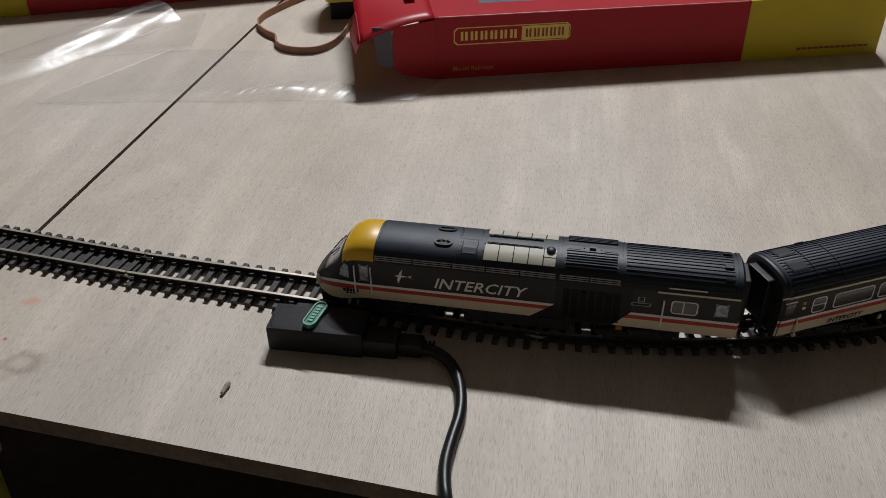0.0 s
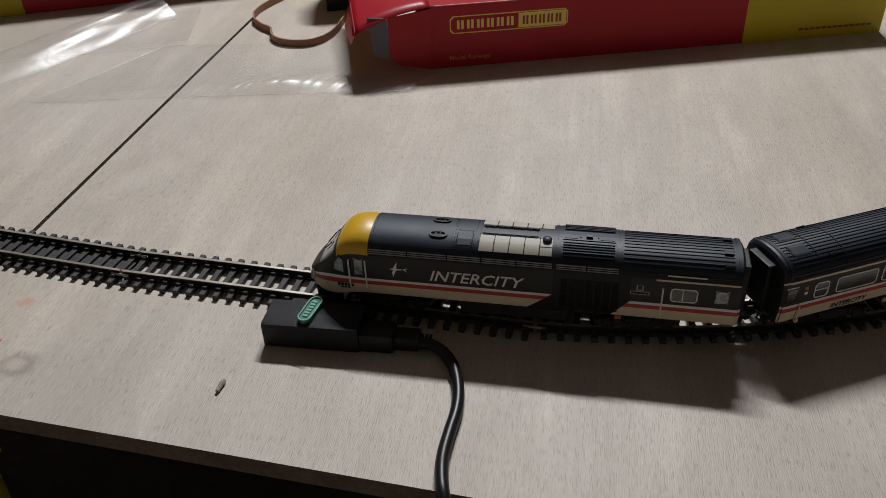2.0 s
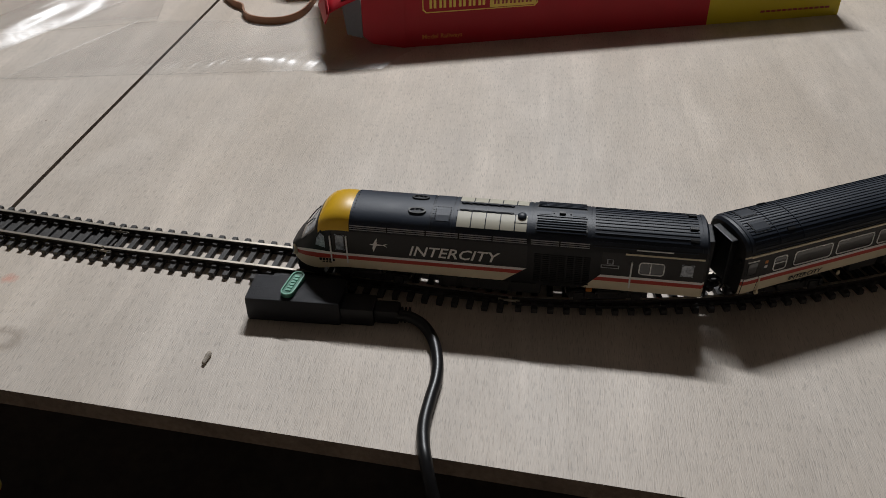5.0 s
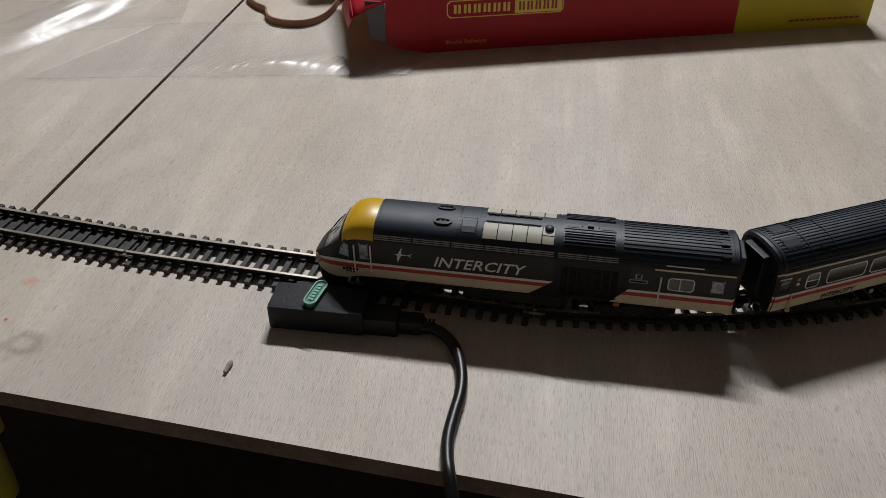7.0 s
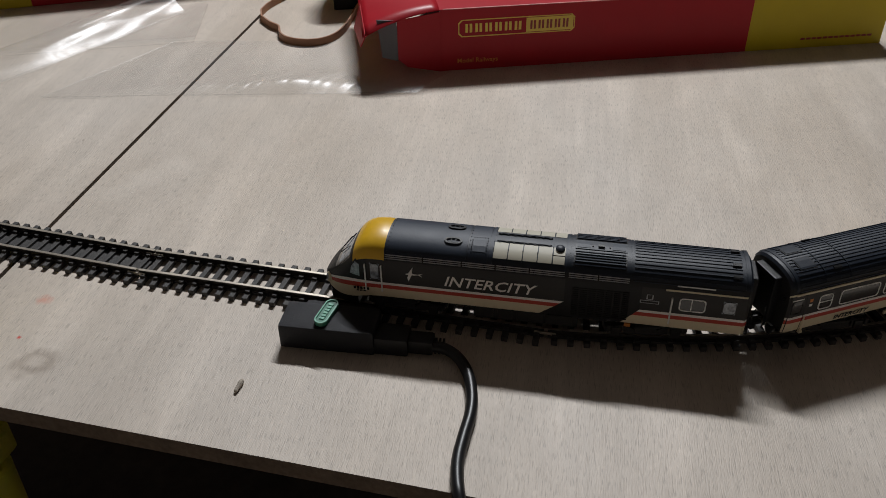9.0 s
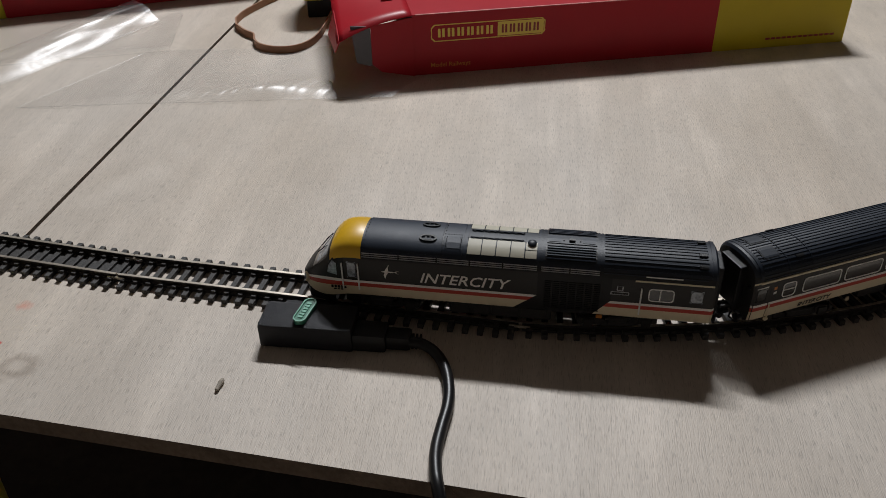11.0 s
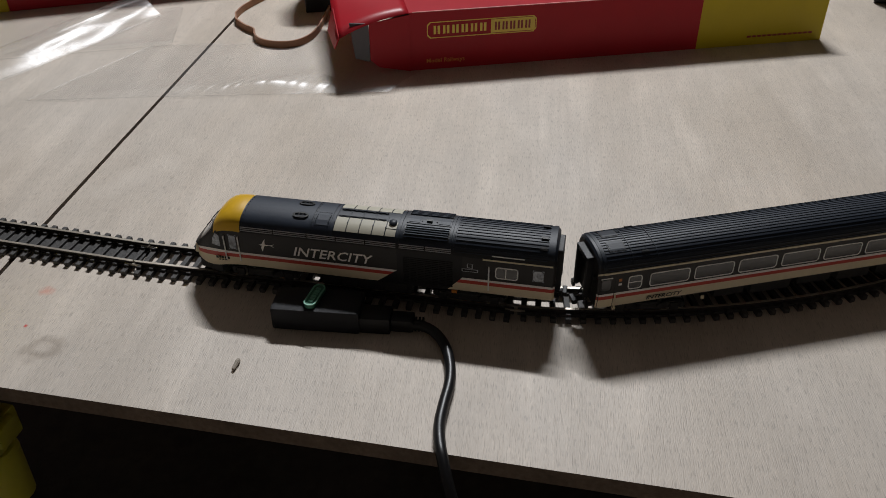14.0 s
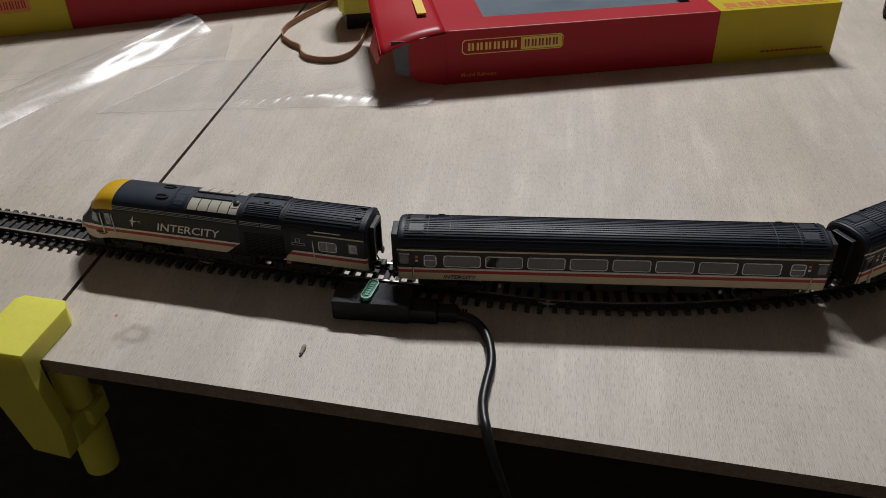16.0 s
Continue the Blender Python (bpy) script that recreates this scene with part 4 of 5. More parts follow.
# ---- adapter with its lead ----
def power_clip():
    a = -13.0
    ob = empty("power_clip", pose(-0.0680, 0.2276, 0.0, 0, 0, a * 0.62))
    bm = bmesh.new()
    box(bm, 0, 0.0355, 0, 0.0150, 0.0, 0.0106, 0.0015)
    part("case", bm, CASE, ob, "", 35)
    bm = bmesh.new()
    prism(bm, [(0.003, 0.0148), (0.032, 0.0148), (0.030, 0.0225), (0.005, 0.0225)], 0.0, 0.0050)
    part("track_tongue", bm, CASE, ob)
    bm = box(bmesh.new(), 0.0345, 0.0475, 0.0008, 0.0105, 0.0002, 0.0078, 0.0012)
    plug = part("plug", bm, BLACK, ob, "", 35)
    part("plug_grip", box(bmesh.new(), 0.0470, 0.0565, 0.0022, 0.0092, 0.0006, 0.0066, 0.0014), BLACK, plug, "", 35)
    for k in range(3):
        part("strain_relief", box(bmesh.new(), 0.0566 + 0.0014 * k, 0.0575 + 0.0014 * k, 0.0030, 0.0076, 0.0010, 0.0054, 0.0008), BLACK, plug)
    return tagged(ob, "black plastic power clip pushed against the track", "power clip")


def badge():
    """The raised green oblong on the clip, with bars for its moulded letters."""
    ob = empty("green_tag", pose(-0.0505, 0.2335, 0.0107, 0, 0, 72))

    def pill(h, w, z0, z1):
        bm = bmesh.new()
        pts = [(h * s + w * math.cos(radians(a)), w * math.sin(radians(a))) for s, r in ((1, range(-90, 91, 15)), (-1, range(90, 271, 15))) for a in r]
        return prism(bm, pts, z0, z1)
    part("plate", pill(0.0045, 0.0025, 0.0, 0.0013), GREEN, ob)
    bm = bmesh.new()
    ring = [[bm.verts.new((h * s + w * math.cos(radians(a)), w * math.sin(radians(a)), z)) for s, r in ((1, range(-90, 91, 15)), (-1, range(90, 271, 15))) for a in r] for h, w, z in ((0.0045, 0.0025, 0.0012), (0.0045, 0.0025, 0.0018), (0.0045, 0.0020, 0.0018), (0.0045, 0.0020, 0.0012))]
    n = len(ring[0])
    for a, b in zip(ring, ring[1:]):
        for k in range(n):
            bm.faces.new((a[k], a[(k + 1) % n], b[(k + 1) % n], b[k]))
    part("rim", bm, GREEN_LIGHT, ob)
    bm = bmesh.new()
    for k in range(6):
        box(bm, -0.0045 + 0.0016 * k, -0.0035 + 0.0016 * k, -0.0009, 0.0009, 0.0013, 0.0017)
    part("letter_bars", bm, GREEN_LIGHT, ob)
    return tagged(ob, "green plastic oblong tag lying on the clip", "tag")


def lead():
    pts = [(-0.0120, 0.2240, 0.0036), (-0.0075, 0.2230, 0.0034), (-0.0028, 0.2190, 0.0028), (0.0006, 0.2115, 0.0022), (0.0018, 0.2015, 0.0021), (0.0012, 0.1925, 0.0021), (-0.0010, 0.1830, 0.0021), (-0.0028, 0.1740, 0.0022), (-0.0032, 0.1660, 0.0026), (-0.0024, 0.1575, 0.0020), (0.0000, 0.1480, -0.0050), (0.0050, 0.1400, -0.0200), (0.0090, 0.1360, -0.0480), (0.0120, 0.1360, -0.1000), (0.0160, 0.1450, -0.2200), (0.03, 0.17, -0.45), (0.05, 0.20, -0.70), (0.16, 0.24, -0.736)]
    ob = link_mesh("power_lead", tube(bmesh.new(), spline(pts, 8), 0.0021, 12), CABLE, None, 60)
    return tagged(ob, "glossy black power lead hanging over the table edge", "cable")


power_clip(), badge(), lead()
bm = bmesh.new()
lathe(bm, [(0.0006, 0), (0.0007, 0.0003), (0.0008, 0.0022), (0.0010, 0.0040), (0.0008, 0.0054), (0.0005, 0.0058)], Matrix.Translation((-0.0793, 0.2042, 0.0009)) @ pose(0, 0, 0, 90, 0, 167), 9)
tagged(link_mesh("wood_splinter", bm, WOODBIT, None), "small grey splinter lying on the plywood", "splinter")


# ---- boxes ----
def emblem(parent, m, w, h, dark, light):
    """The two-field sign on a carton as plain shapes: outlined field with bars, and a solid field with bars."""
    bm = bmesh.new()
    t, c = 0.0006, h * 0.18
    out = [(c, 0), (w - c, 0), (w, c), (w, h - c), (w - c, h), (c, h), (0, h - c), (0, c)]
    inn = [(c + t, t), (w - c - t, t), (w - t, c + t), (w - t, h - c - t), (w - c - t, h - t), (c + t, h - t), (t, h - c - t), (t, c + t)]
    lo, li = [bm.verts.new((a, -0.00012, b)) for a, b in out], [bm.verts.new((a, -0.00012, b)) for a, b in inn]
    for k in range(8):
        bm.faces.new((lo[k], lo[(k + 1) % 8], li[(k + 1) % 8], li[k]))
    box(bm, w * 0.58, w - 1.6 * t, -0.00012, 0.0, 1.6 * t, h - 1.6 * t)
    for k in range(6):
        x = w * (0.06 + 0.084 * k)
        for o, q in ((0, 0.022), (0.036, 0.058)):
            box(bm, x + w * o, x + w * q, -0.00012, 0, h * 0.25, h * 0.75)
    bmesh.ops.transform(bm, matrix=m, verts=bm.verts)
    part("sign_light", bm, light, parent)
    bm = bmesh.new()
    for k in range(5):
        x = w * (0.615 + 0.070 * k)
        for o, q in ((0, 0.018), (0.030, 0.048)):
            box(bm, x + w * o, x + w * q, -0.0002, -0.00012, h * 0.25, h * 0.75)
    bmesh.ops.transform(bm, matrix=m, verts=bm.verts)
    part("sign_dark", bm, dark, parent)


def sheet(bm, pts, t, mat=0):
    """A thin card panel through corner points (any quad strip), t thick."""
    n = len(pts)
    nrm = (Vector(pts[1]) - Vector(pts[0])).cross(Vector(pts[2]) - Vector(pts[0])).normalized() * t
    a, b = [bm.verts.new(Vector(p)) for p in pts], [bm.verts.new(Vector(p) + nrm) for p in pts]
    fs = [bm.faces.new(a[::-1]), bm.faces.new(b)] + [bm.faces.new((a[i], a[(i + 1) % n], b[(i + 1) % n], b[i])) for i in range(n)]
    for f in fs:
        f.material_index = mat
    return bm


def carton():
    """Open window carton: card panels, a clear window in the lid, and an end left open with its flaps out."""
    yaw = math.degrees(math.atan2(0.5161 - 0.4766, 0.2672 + 0.0128))
    ob = empty("model_carton", pose(-0.0128, 0.4766, 0.0, 0, 0, yaw))
    w, d, h, ys, t = 0.283, 0.105, 0.0374, 0.193, 0.0006
    front = bmesh.new()
    box(front, 0.0, ys, 0, t, 0, h, 0, 0)
    part("front_panel", front, CARD_RED, ob)
    part("front_end", box(bmesh.new(), ys, w, 0, t, 0, h), CARD_YELLOW, ob)
    part("bottom_panel", box(bmesh.new(), 0, w, t, d - t, 0, t), CARD_GREY, ob)
    part("back_panel", box(bmesh.new(), 0, w, d - t, d, 0, h), CARD_RED, ob)
    part("end_panel", box(bmesh.new(), w - t, w, t, d - t, t, h), CARD_YELLOW, ob)
    lid = bmesh.new()
    wx0, wx1, wy0, wy1 = 0.030, 0.180, 0.022, 0.085
    box(lid, 0, wx0, 0, d, h, h + t), box(lid, wx0, wx1, 0, wy0, h, h + t), box(lid, wx0, wx1, wy1, d, h, h + t), box(lid, wx1, ys, 0, d, h, h + t)
    lid_ob = part("lid", lid, CARD_RED, ob)
    part("lid_end", box(bmesh.new(), ys, w, 0, d, h, h + t), CARD_YELLOW, ob)
    wf = bmesh.new()
    wf.faces.new([wf.verts.new((a, b, h - 0.0004)) for a, b in ((wx0 - 0.003, wy0 - 0.003), (wx1 + 0.003, wy0 - 0.003), (wx1 + 0.003, wy1 + 0.003), (wx0 - 0.003, wy1 + 0.003))])
    link_mesh("window_film", wf, FILM_WINDOW, lid_ob, None, recalc=False)
    part("inner_tray", box(bmesh.new(), 0.012, 0.27, 0.008, d - 0.008, 0.001, h - 0.006, 0.002), TRAY, ob)
    # worn fold strip; its pale colour also stands in for the lit edge
    part("worn_fold", box(bmesh.new(), 0.002, ys - 0.002, -0.0003, 0.0006, h + t - 0.0003, h + t + 0.0002, 0.0002), CARD_WORN_LIT, ob, "worn fold of the red card with its highlight painted in")
    # loose flaps at the open end
    fl = bmesh.new()
    sheet(fl, [(0.0, 0.0, 0.0), (-0.020, -0.003, 0.0055), (-0.0255, -0.004, 0.0110), (-0.0255, -0.004, 0.0345), (0.0, 0.0, h - 0.0006)], -t)
    part("front_flap", fl, CARD_RED, ob)
    fl = bmesh.new()
    sheet(fl, [(-0.0256, -0.0042, 0.0100), (-0.0345, -0.0020, 0.0120), (-0.0370, -0.0010, 0.0345), (-0.0256, -0.0042, 0.0345)], -t)
    part("tuck_flap", fl, CARD_GREY, ob)
    fl = bmesh.new()
    ny, nx = 8, 10
    grid = []
    for i in range(nx + 1):
        u = i / nx
        row = []
        for j in range(ny + 1):
            v = j / ny
            x = -0.046 * u
            sag = 0.010 * u ** 2 * (1 - v) ** 2 + 0.001 * math.sin(7 * v) * u
            row.append(fl.verts.new((x, -0.010 * u * (1 - v) + d * v, h + t - sag + 0.003 * math.sin(3.0 * u) * v)))
        grid.append(row)
    for i in range(nx):
        for j in range(ny):
            fl.faces.new((grid[i][j], grid[i + 1][j], grid[i + 1][j + 1], grid[i][j + 1]))
    top_flap = part("top_flap", fl, CARD_RED, ob, "bent red card flap lifting at the open end", 60)
    sol = top_flap.modifiers.new("thickness", "SOLIDIFY")
    sol.thickness, sol.offset = 0.0006, -1
    fl = bmesh.new()
    sheet(fl, [(-0.0445, -0.0100, 0.0285), (-0.0475, -0.0080, 0.0215), (-0.0500, 0.020, 0.0230), (-0.0455, 0.024, 0.0360)], t)
    part("flap_lip", fl, CARD_RED, ob)
    fl = bmesh.new()
    box(fl, -0.0150, -0.0085, 0.030, 0.062, h + 0.0024, h + 0.0034)
    part("gold_strip", fl, PRINT_GOLD, ob)
    emblem(ob, Matrix.Translation((0.0110, -0.0001, 0.0206)), 0.0705, 0.0106, PRINT_DARK, PRINT_GOLD)
    lettering("lettering", "Model Railways", 0.0040, PRINT_ORANGE, ob, Matrix.Translation((0.0102, -0.0002, 0.0046)) @ pose(0, 0, 0, 90), 0, 0.00003)
    bm = bmesh.new()
    for k in range(13):
        box(bm, 0.2285 + 0.0037 * k, 0.2315 + 0.0037 * k, -0.0001, 0, 0.0052, 0.0066)
    part("print_bars", bm, PRINT_DARK, ob)
    bm = bmesh.new()
    for k in range(7):
        box(bm, 0.200 + 0.0105 * k, 0.2085 + 0.0105 * k, 0.006, 0.014, h + t, h + t + 0.0001)
    box(bm, 0.197, 0.277, 0.0035, 0.0042, h + t, h + t + 0.0001)
    part("lid_bars", bm, PRINT_ORANGE, ob)
    return tagged(ob, "opened red and yellow window carton lying on the table", "box")


def far_carton():
    yaw = math.degrees(math.atan2(0.0510, 0.1850))
    ob = empty("model_carton", pose(-0.3134, 0.5990, 0.0, 0, 0, yaw))
    h, t, d = 0.040, 0.0006, 0.11
    part("red_sleeve", box(bmesh.new(), 0, 0.245, 0, d, 0, h, 0.0008), CARD_RED, ob)
    part("yellow_end", box(bmesh.new(), -0.095, 0, 0, d, 0, h, 0.0008), CARD_YELLOW, ob)
    emblem(ob, Matrix.Translation((-0.100 + 0.012, -0.0001, 0.018)), 0.062, 0.0125, CARD_RED, PRINT_ORANGE)
    return tagged(ob, "closed red carton with a yellow end", "box")


def yellow_block():
    """Yellow printed clamp jaw that stands behind the rubber band."""
    ob = empty("yellow_clip", pose(-0.091, 0.583, 0.0, 0, 0, 8))
    bm = prism(bmesh.new(), [(0, 0), (0.030, 0), (0.030, 0.040), (0, 0.040), (-0.004, 0.030), (-0.004, 0.010)], 0.013, 0.044)
    part("jaw", bm, CLAMP, ob)
    # added black block in place of the shade beneath the jaw
    part("foot", box(bmesh.new(), 0.001, 0.034, 0.002, 0.046, 0.0, 0.0131, 0.001), BLACK, ob)
    return tagged(ob, "yellow plastic clip standing beside the carton", "clip")


def dark_case():
    ob = empty("black_case", pose(0.335, 0.585, 0.0, 0, 0, -28))
    part("body", box(bmesh.new(), 0, 0.12, 0, 0.08, 0, 0.022, 0.004), BLACK, ob, "", 35)
    part("lid", box(bmesh.new(), 0.002, 0.118, 0.002, 0.078, 0.0222, 0.028, 0.003), CASE, ob, "", 35)
    return tagged(ob, "black plastic case lying at the back of the table", "case")


carton(), far_carton(), yellow_block(), dark_case()


# ---- rubber band: a flat ribbon standing on its edge, bent into a loop ----
def ribbon(pts, width, thick):
    bm, rows = bmesh.new(), []
    p = spline(pts, 6)
    for i, q in enumerate(p):
        d = (p[(i + 1) % len(p)] - p[i - 1] if 0 < i < len(p) - 1 else p[1] - p[-2])
        s = Vector((-d.y, d.x, 0)).normalized() * thick / 2
        up = Vector((0, 0, width))
        rows.append([bm.verts.new(v) for v in (q - s, q + s, q + s * 0.9 + up, q - s * 0.9 + up)])
    for a, b in zip(rows, rows[1:] + rows[:1]):
        for k in range(4):
            bm.faces.new((a[k], a[(k + 1) % 4], b[(k + 1) % 4], b[k]))
    return bm


BAND = [(-0.1380, 0.5640), (-0.1300, 0.5520), (-0.1225, 0.5440), (-0.1200, 0.5330), (-0.1140, 0.5240), (-0.1030, 0.5190), (-0.0910, 0.5205), (-0.0820, 0.5310), (-0.0770, 0.5500), (-0.0740, 0.5800), (-0.0700, 0.6200), (-0.0760, 0.6650), (-0.0900, 0.6720), (-0.1030, 0.6600), (-0.1120, 0.6380), (-0.1260, 0.6150), (-0.1370, 0.5920), (-0.1405, 0.5760), (-0.1380, 0.5640)]
tagged(link_mesh("rubber_band", ribbon([(x, y, 0.0) for x, y in BAND[:-1]], 0.0048, 0.0011), RUBBER, None, 60), "thick brown rubber band standing on its edge", "rubber band")


# ---- clear plastic bags ----
def film_sheet(name, origin, along_v, across_v, nx, ny, height, label, film=FILM):
    """A crumpled sheet: height(u, v) gives its rise over the table."""
    bm, g = bmesh.new(), []
    for i in range(nx + 1):
        row = []
        for j in range(ny + 1):
            u, v = i / nx, j / ny
            p = Vector(origin) + Vector(along_v) * u + Vector(across_v) * v
            row.append(bm.verts.new((p.x + 0.003 * noise.noise((u * 5, v * 4, 3)), p.y + 0.003 * noise.noise((u * 5, v * 4, 9)), 0.0006 + max(0, height(u, v)))))
        g.append(row)
    up = Vector(along_v).cross(Vector(across_v)).z > 0
    for i in range(nx):
        for j in range(ny):
            q = (g[i][j], g[i + 1][j], g[i + 1][j + 1], g[i][j + 1])
            bm.faces.new(q if up else q[::-1])
    return tagged(link_mesh(name, bm, film, None, 180, recalc=False), label, "plastic bag", "clear plastic bags")


def fold(u, v):
    """The flat bag: a rounded, puckered fold along its near edge that swells at one place, faint wrinkles behind."""
    here = min(1, max(0, (u - 0.12) / 0.35)) * min(1, max(0, (1.0 - u) / 0.12))
    arch = math.sin(math.pi * min(1, v / 0.24)) if v < 0.12 else max(0.0, 1 - (v - 0.12) / 0.40) ** 1.5
    swell = 0.0026 * math.exp(-((u - 0.62) / 0.09) ** 2)
    pucker = 0.0008 * noise.noise((u * 24, v * 2, 4)) + 0.0004 * noise.noise((u * 60, v * 3, 8))
    return (0.0008 + (0.0016 + swell) * here + pucker * here) * arch + 0.0005 * noise.noise((u * 9, v * 4, 1))


def roll(u, v):
    """The rolled strip: a long near flank that rises to a ridge, with creases along it."""
    rise = 0.0105 * math.sin(math.pi * min(1, v / 1.36)) ** 0.9 if v < 0.68 else 0.0105 * max(0, 1 - ((v - 0.68) / 0.32) ** 2)
    return rise * (0.75 + 0.25 * u) + 0.0007 * noise.noise((u * 4, v * 6, 5)) * math.sin(math.pi * v) + 0.0002 * noise.noise((u * 14, v * 12, 2)) * math.sin(math.pi * v)


def seam(bag, pts, width=0.0011, height=0.0010):
    """A welded edge of a bag, a thin raised bead."""
    bm, rows_v = bmesh.new(), []
    line = spline(pts, 6)
    for i, p in enumerate(line):
        d = (line[min(i + 1, len(line) - 1)] - line[max(i - 1, 0)]).normalized()
        n = Vector((-d.y, d.x, 0)) * width / 2
        rows_v.append([bm.verts.new(q) for q in (p - n, p - n * 0.4 + Vector((0, 0, height)), p + n * 0.4 + Vector((0, 0, height)), p + n)])
    for ra, rb in zip(rows_v, rows_v[1:]):
        for k in range(3):
            bm.faces.new((ra[k], rb[k], rb[k + 1], ra[k + 1]))
    ob = link_mesh("welded_edge", bm, FILM_SEAM, bag, 60, recalc=False)
    return ob


flat_bag = film_sheet("plastic_bag", (-0.243, 0.441, 0), (0.217, 0.004, 0), (0.055, 0.085, 0), 380, 60, fold, "flat clear plastic bag with a folded shiny edge")
seam(flat_bag, [(-0.243, 0.441, 0.001), (-0.17, 0.4425, 0.001), (-0.10, 0.4430, 0.001), (-0.026, 0.445, 0.001)], 0.0007, 0.0003)
seam(flat_bag, [(-0.243, 0.441, 0.001), (-0.225, 0.469, 0.001), (-0.188, 0.526, 0.001)], 0.0007, 0.0003)
strip = film_sheet("plastic_bag", (-0.318, 0.396, 0), (0.122, 0.186, 0), (-0.030, 0.026, 0), 80, 36, roll, "rolled strip of clear shiny plastic", FILM_STRIP)
seam(strip, [(-0.319, 0.396, 0.001), (-0.26, 0.488, 0.001), (-0.197, 0.582, 0.001)], 0.0007, 0.0003)
wide_bag = film_sheet("plastic_bag", (-0.420, 0.480, 0), (0.245, 0.045, 0), (-0.01, 0.075, 0), 50, 20,
                      lambda u, v: 0.0012 + 0.0010 * noise.noise((u * 9, v * 5, 7)) + 0.0016 * math.exp(-((v - 0.05) / 0.05) ** 2), "flat clear plastic sheet lying on the boards")
seam(wide_bag, [(-0.40, 0.4835, 0.001), (-0.30, 0.502, 0.001), (-0.176, 0.5245, 0.001)], 0.0007, 0.0003)
seam(wide_bag, [(-0.176, 0.5245, 0.001), (-0.179, 0.555, 0.001), (-0.184, 0.598, 0.001)], 0.0007, 0.0003)


# ---- screw clamp that holds the boards together ----
def screw_clamp():
    ob = empty("screw_clamp", pose(on_joint(0.21) - 0.0015, on_edge(on_joint(0.21)) - 0.0005, 0.0, 0, 0, -13))
    bm = bmesh.new()
    prism(bm, [(-0.014, -0.0085), (0.0125, -0.0085), (0.0125, 0.0235), (0.0095, 0.0280), (-0.011, 0.0280), (-0.014, 0.0250)], 0.0001, 0.0102)
    part("upper_jaw", bm, CLAMP, ob)
    bm = bmesh.new()
    prism(bm, [(-0.0135, 0.0101), (0.0122, 0.0101), (0.0130, -0.006), (0.0175, -0.034), (0.0160, -0.052), (-0.002, -0.050), (-0.0135, -0.012)], -0.0084, -0.0012, axis="y")
    part("spine", bm, CLAMP, ob)
    part("lower_jaw", box(bmesh.new(), -0.001, 0.0180, -0.0014, 0.024, -0.0515, -0.036, 0.002), CLAMP, ob)
    bm = bmesh.new()
    lathe(bm, [(0.0072, -0.036), (0.0072, -0.0098), (0.0082, -0.0096), (0.0082, -0.0081)], Matrix.Translation((0.0115, 0.012, 0)), 16)
    box(bm, 0.0120, 0.0215, 0.007, 0.019, -0.046, -0.0365, 0.0015)
    part("screw", bm, CLAMP, ob, "", 40)
    bm = bmesh.new()
    lathe(bm, [(0.0060, -0.081), (0.0080, -0.0795), (0.0086, -0.053), (0.0070, -0.0514)], Matrix.Translation((0.0125, 0.012, 0)), 18)
    part("knob", bm, CLAMP, ob, "", 40)
    return tagged(ob, "yellow printed plastic screw clamp on the table edge", "clamp")


screw_clamp()


# ---- the train's run ----
LOCO_U = [(0.0, -0.1570), (11.2, -0.1570), (11.5, -0.1563), (12.0, -0.1517), (12.5, -0.1440), (13.0, -0.1340), (13.5, -0.1210), (14.0, -0.1045), (14.5, -0.0842), (15.0, -0.0610), (15.5, -0.0355), (16.0, -0.0075)]
GAP_A = [(0.0, 0.1772), (11.3, 0.1772), (12.0, 0.1788), (13.0, 0.1800), (14.5, 0.1816), (16.0, 0.1838)]
GAP_B = [(0.0, 0.1935), (12.2, 0.1935), (14.0, 0.1962), (16.0, 0.1965)]


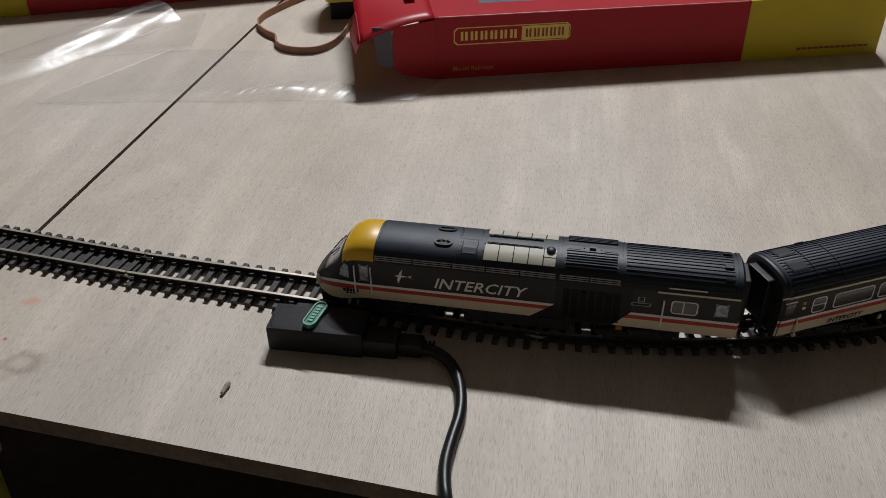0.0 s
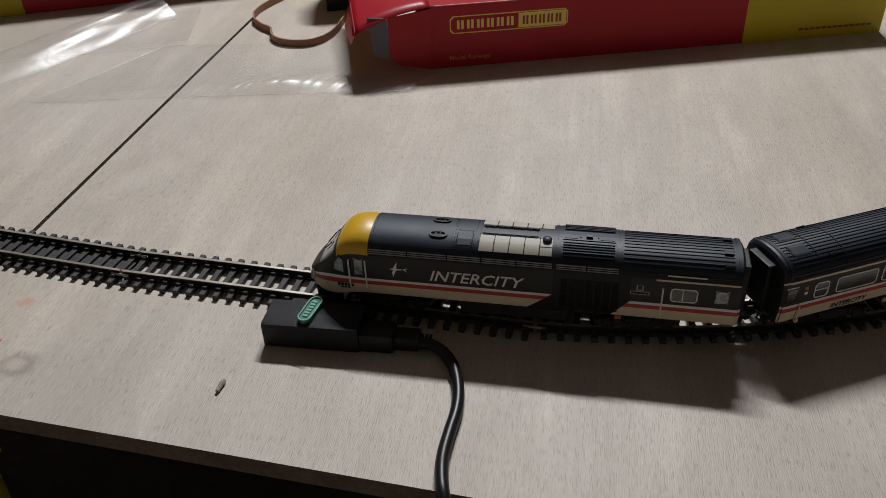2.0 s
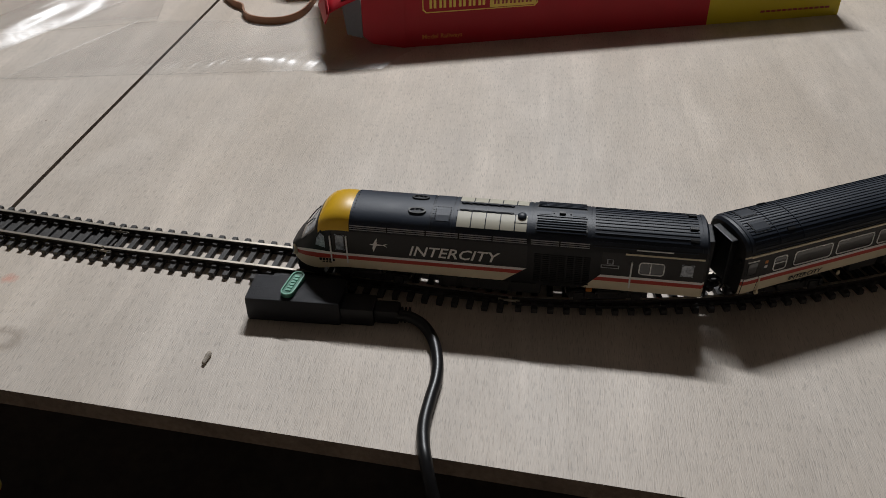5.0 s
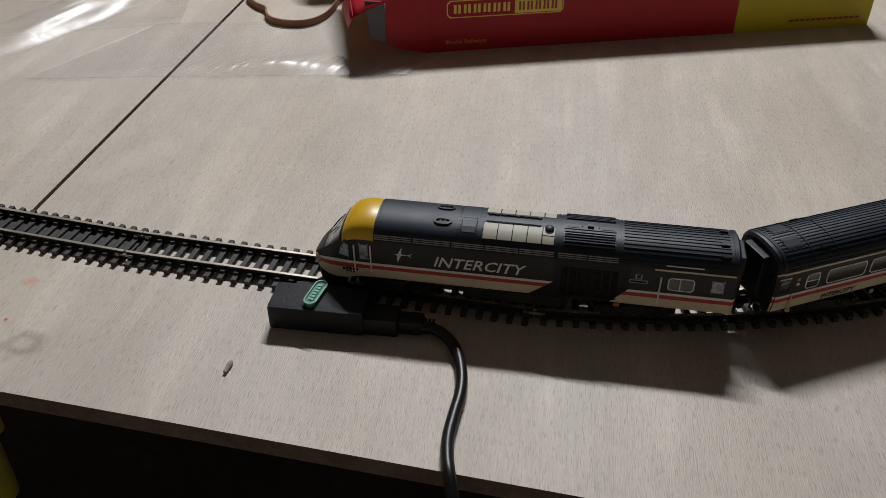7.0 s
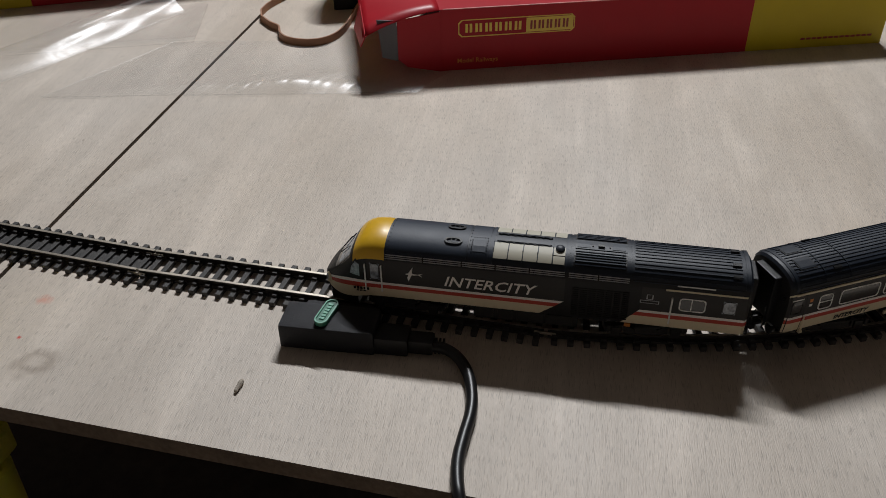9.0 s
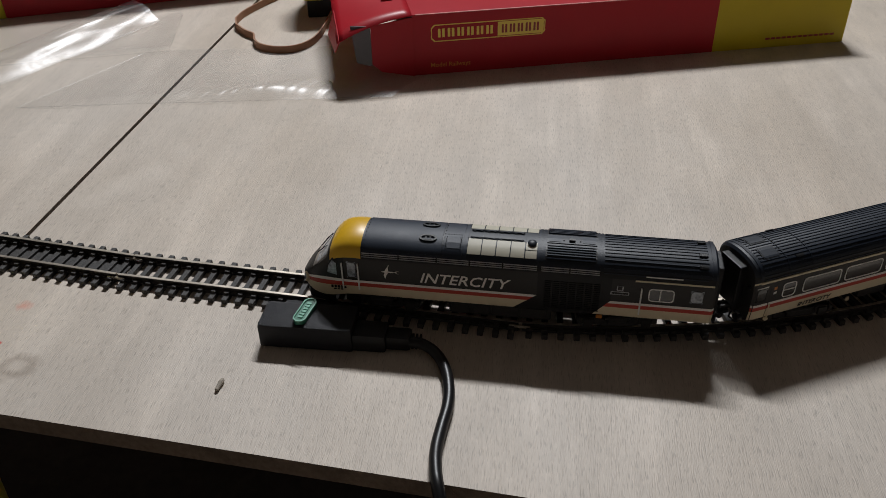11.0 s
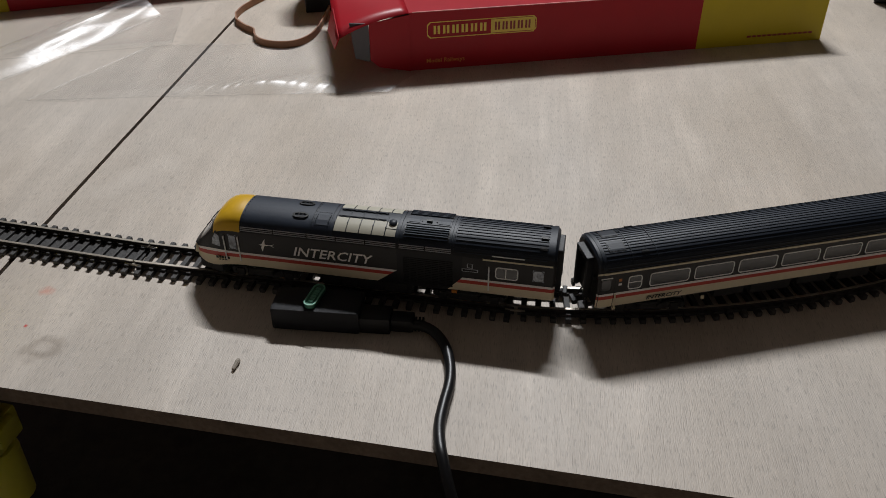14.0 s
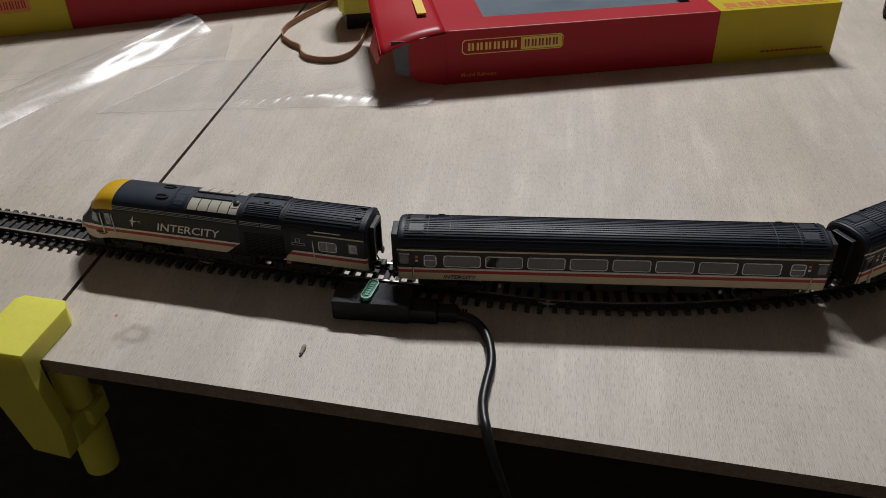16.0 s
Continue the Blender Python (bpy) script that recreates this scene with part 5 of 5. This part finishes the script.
def glide(rows, t):
    """Smooth value between rows: cubic with slopes that never overshoot."""
    ts, vs = [r[0] for r in rows], [r[1] for r in rows]
    if t <= ts[0]:
        return vs[0]
    for i in range(len(ts) - 1):
        if t <= ts[i + 1]:
            h = ts[i + 1] - ts[i]

            def slope(k):
                if k in (0, len(ts) - 1):
                    return 0.0 if k == 0 else (vs[k] - vs[k - 1]) / (ts[k] - ts[k - 1])
                a, b = (vs[k] - vs[k - 1]) / (ts[k] - ts[k - 1]), (vs[k + 1] - vs[k]) / (ts[k + 1] - ts[k])
                return 0.0 if a * b <= 0 else 2 * a * b / (a + b)
            x = (t - ts[i]) / h
            return vs[i] * (1 + 2 * x) * (1 - x) ** 2 + slope(i) * h * x * (1 - x) ** 2 + vs[i + 1] * x * x * (3 - 2 * x) + slope(i + 1) * h * x * x * (x - 1)
    return vs[-1]


def stand(u, half):
    f, b = along(u + half)[0], along(u - half)[0]
    m, d = (f + b) / 2, (f - b)
    return m, math.atan2(d.y, d.x)


def motions():
    times = [0.0, 4.0, 8.0, 11.0] + [11.2 + 0.1 * k for k in range(49)]
    for car, half, where in ((LOCO, 0.0429, lambda t: glide(LOCO_U, t)), (COACH_A, 0.0694, lambda t: glide(LOCO_U, t) - glide(GAP_A, t)), (COACH_B, 0.0694, lambda t: glide(LOCO_U, t) - glide(GAP_A, t) - glide(GAP_B, t))):
        rows, turns = [], {}
        for t in times:
            u = where(t)
            m, a = stand(u, half)
            rows.append((t, pose(m.x, m.y, RAIL_TOP, 0, 0, math.degrees(a))))
            for s in (1, -1):
                h = (along(u + s * half)[1] + math.pi - a + math.pi) % (2 * math.pi) - math.pi
                turns.setdefault(s, []).append((t, pose(s * half, 0, 0, 0, 0, math.degrees(h))))
        walk(car, rows)
        for b in [c for c in car.children if c.name.startswith("bogie")]:
            walk(b, turns[1 if b.location.x > 0 else -1])
            for w in b.children:
                x, z = w.location.x, w.location.z
                walk(w, [(t, pose(x, 0, z, 0, math.degrees((where(t) - where(0)) / 0.0039), 0)) for t in times])


motions()
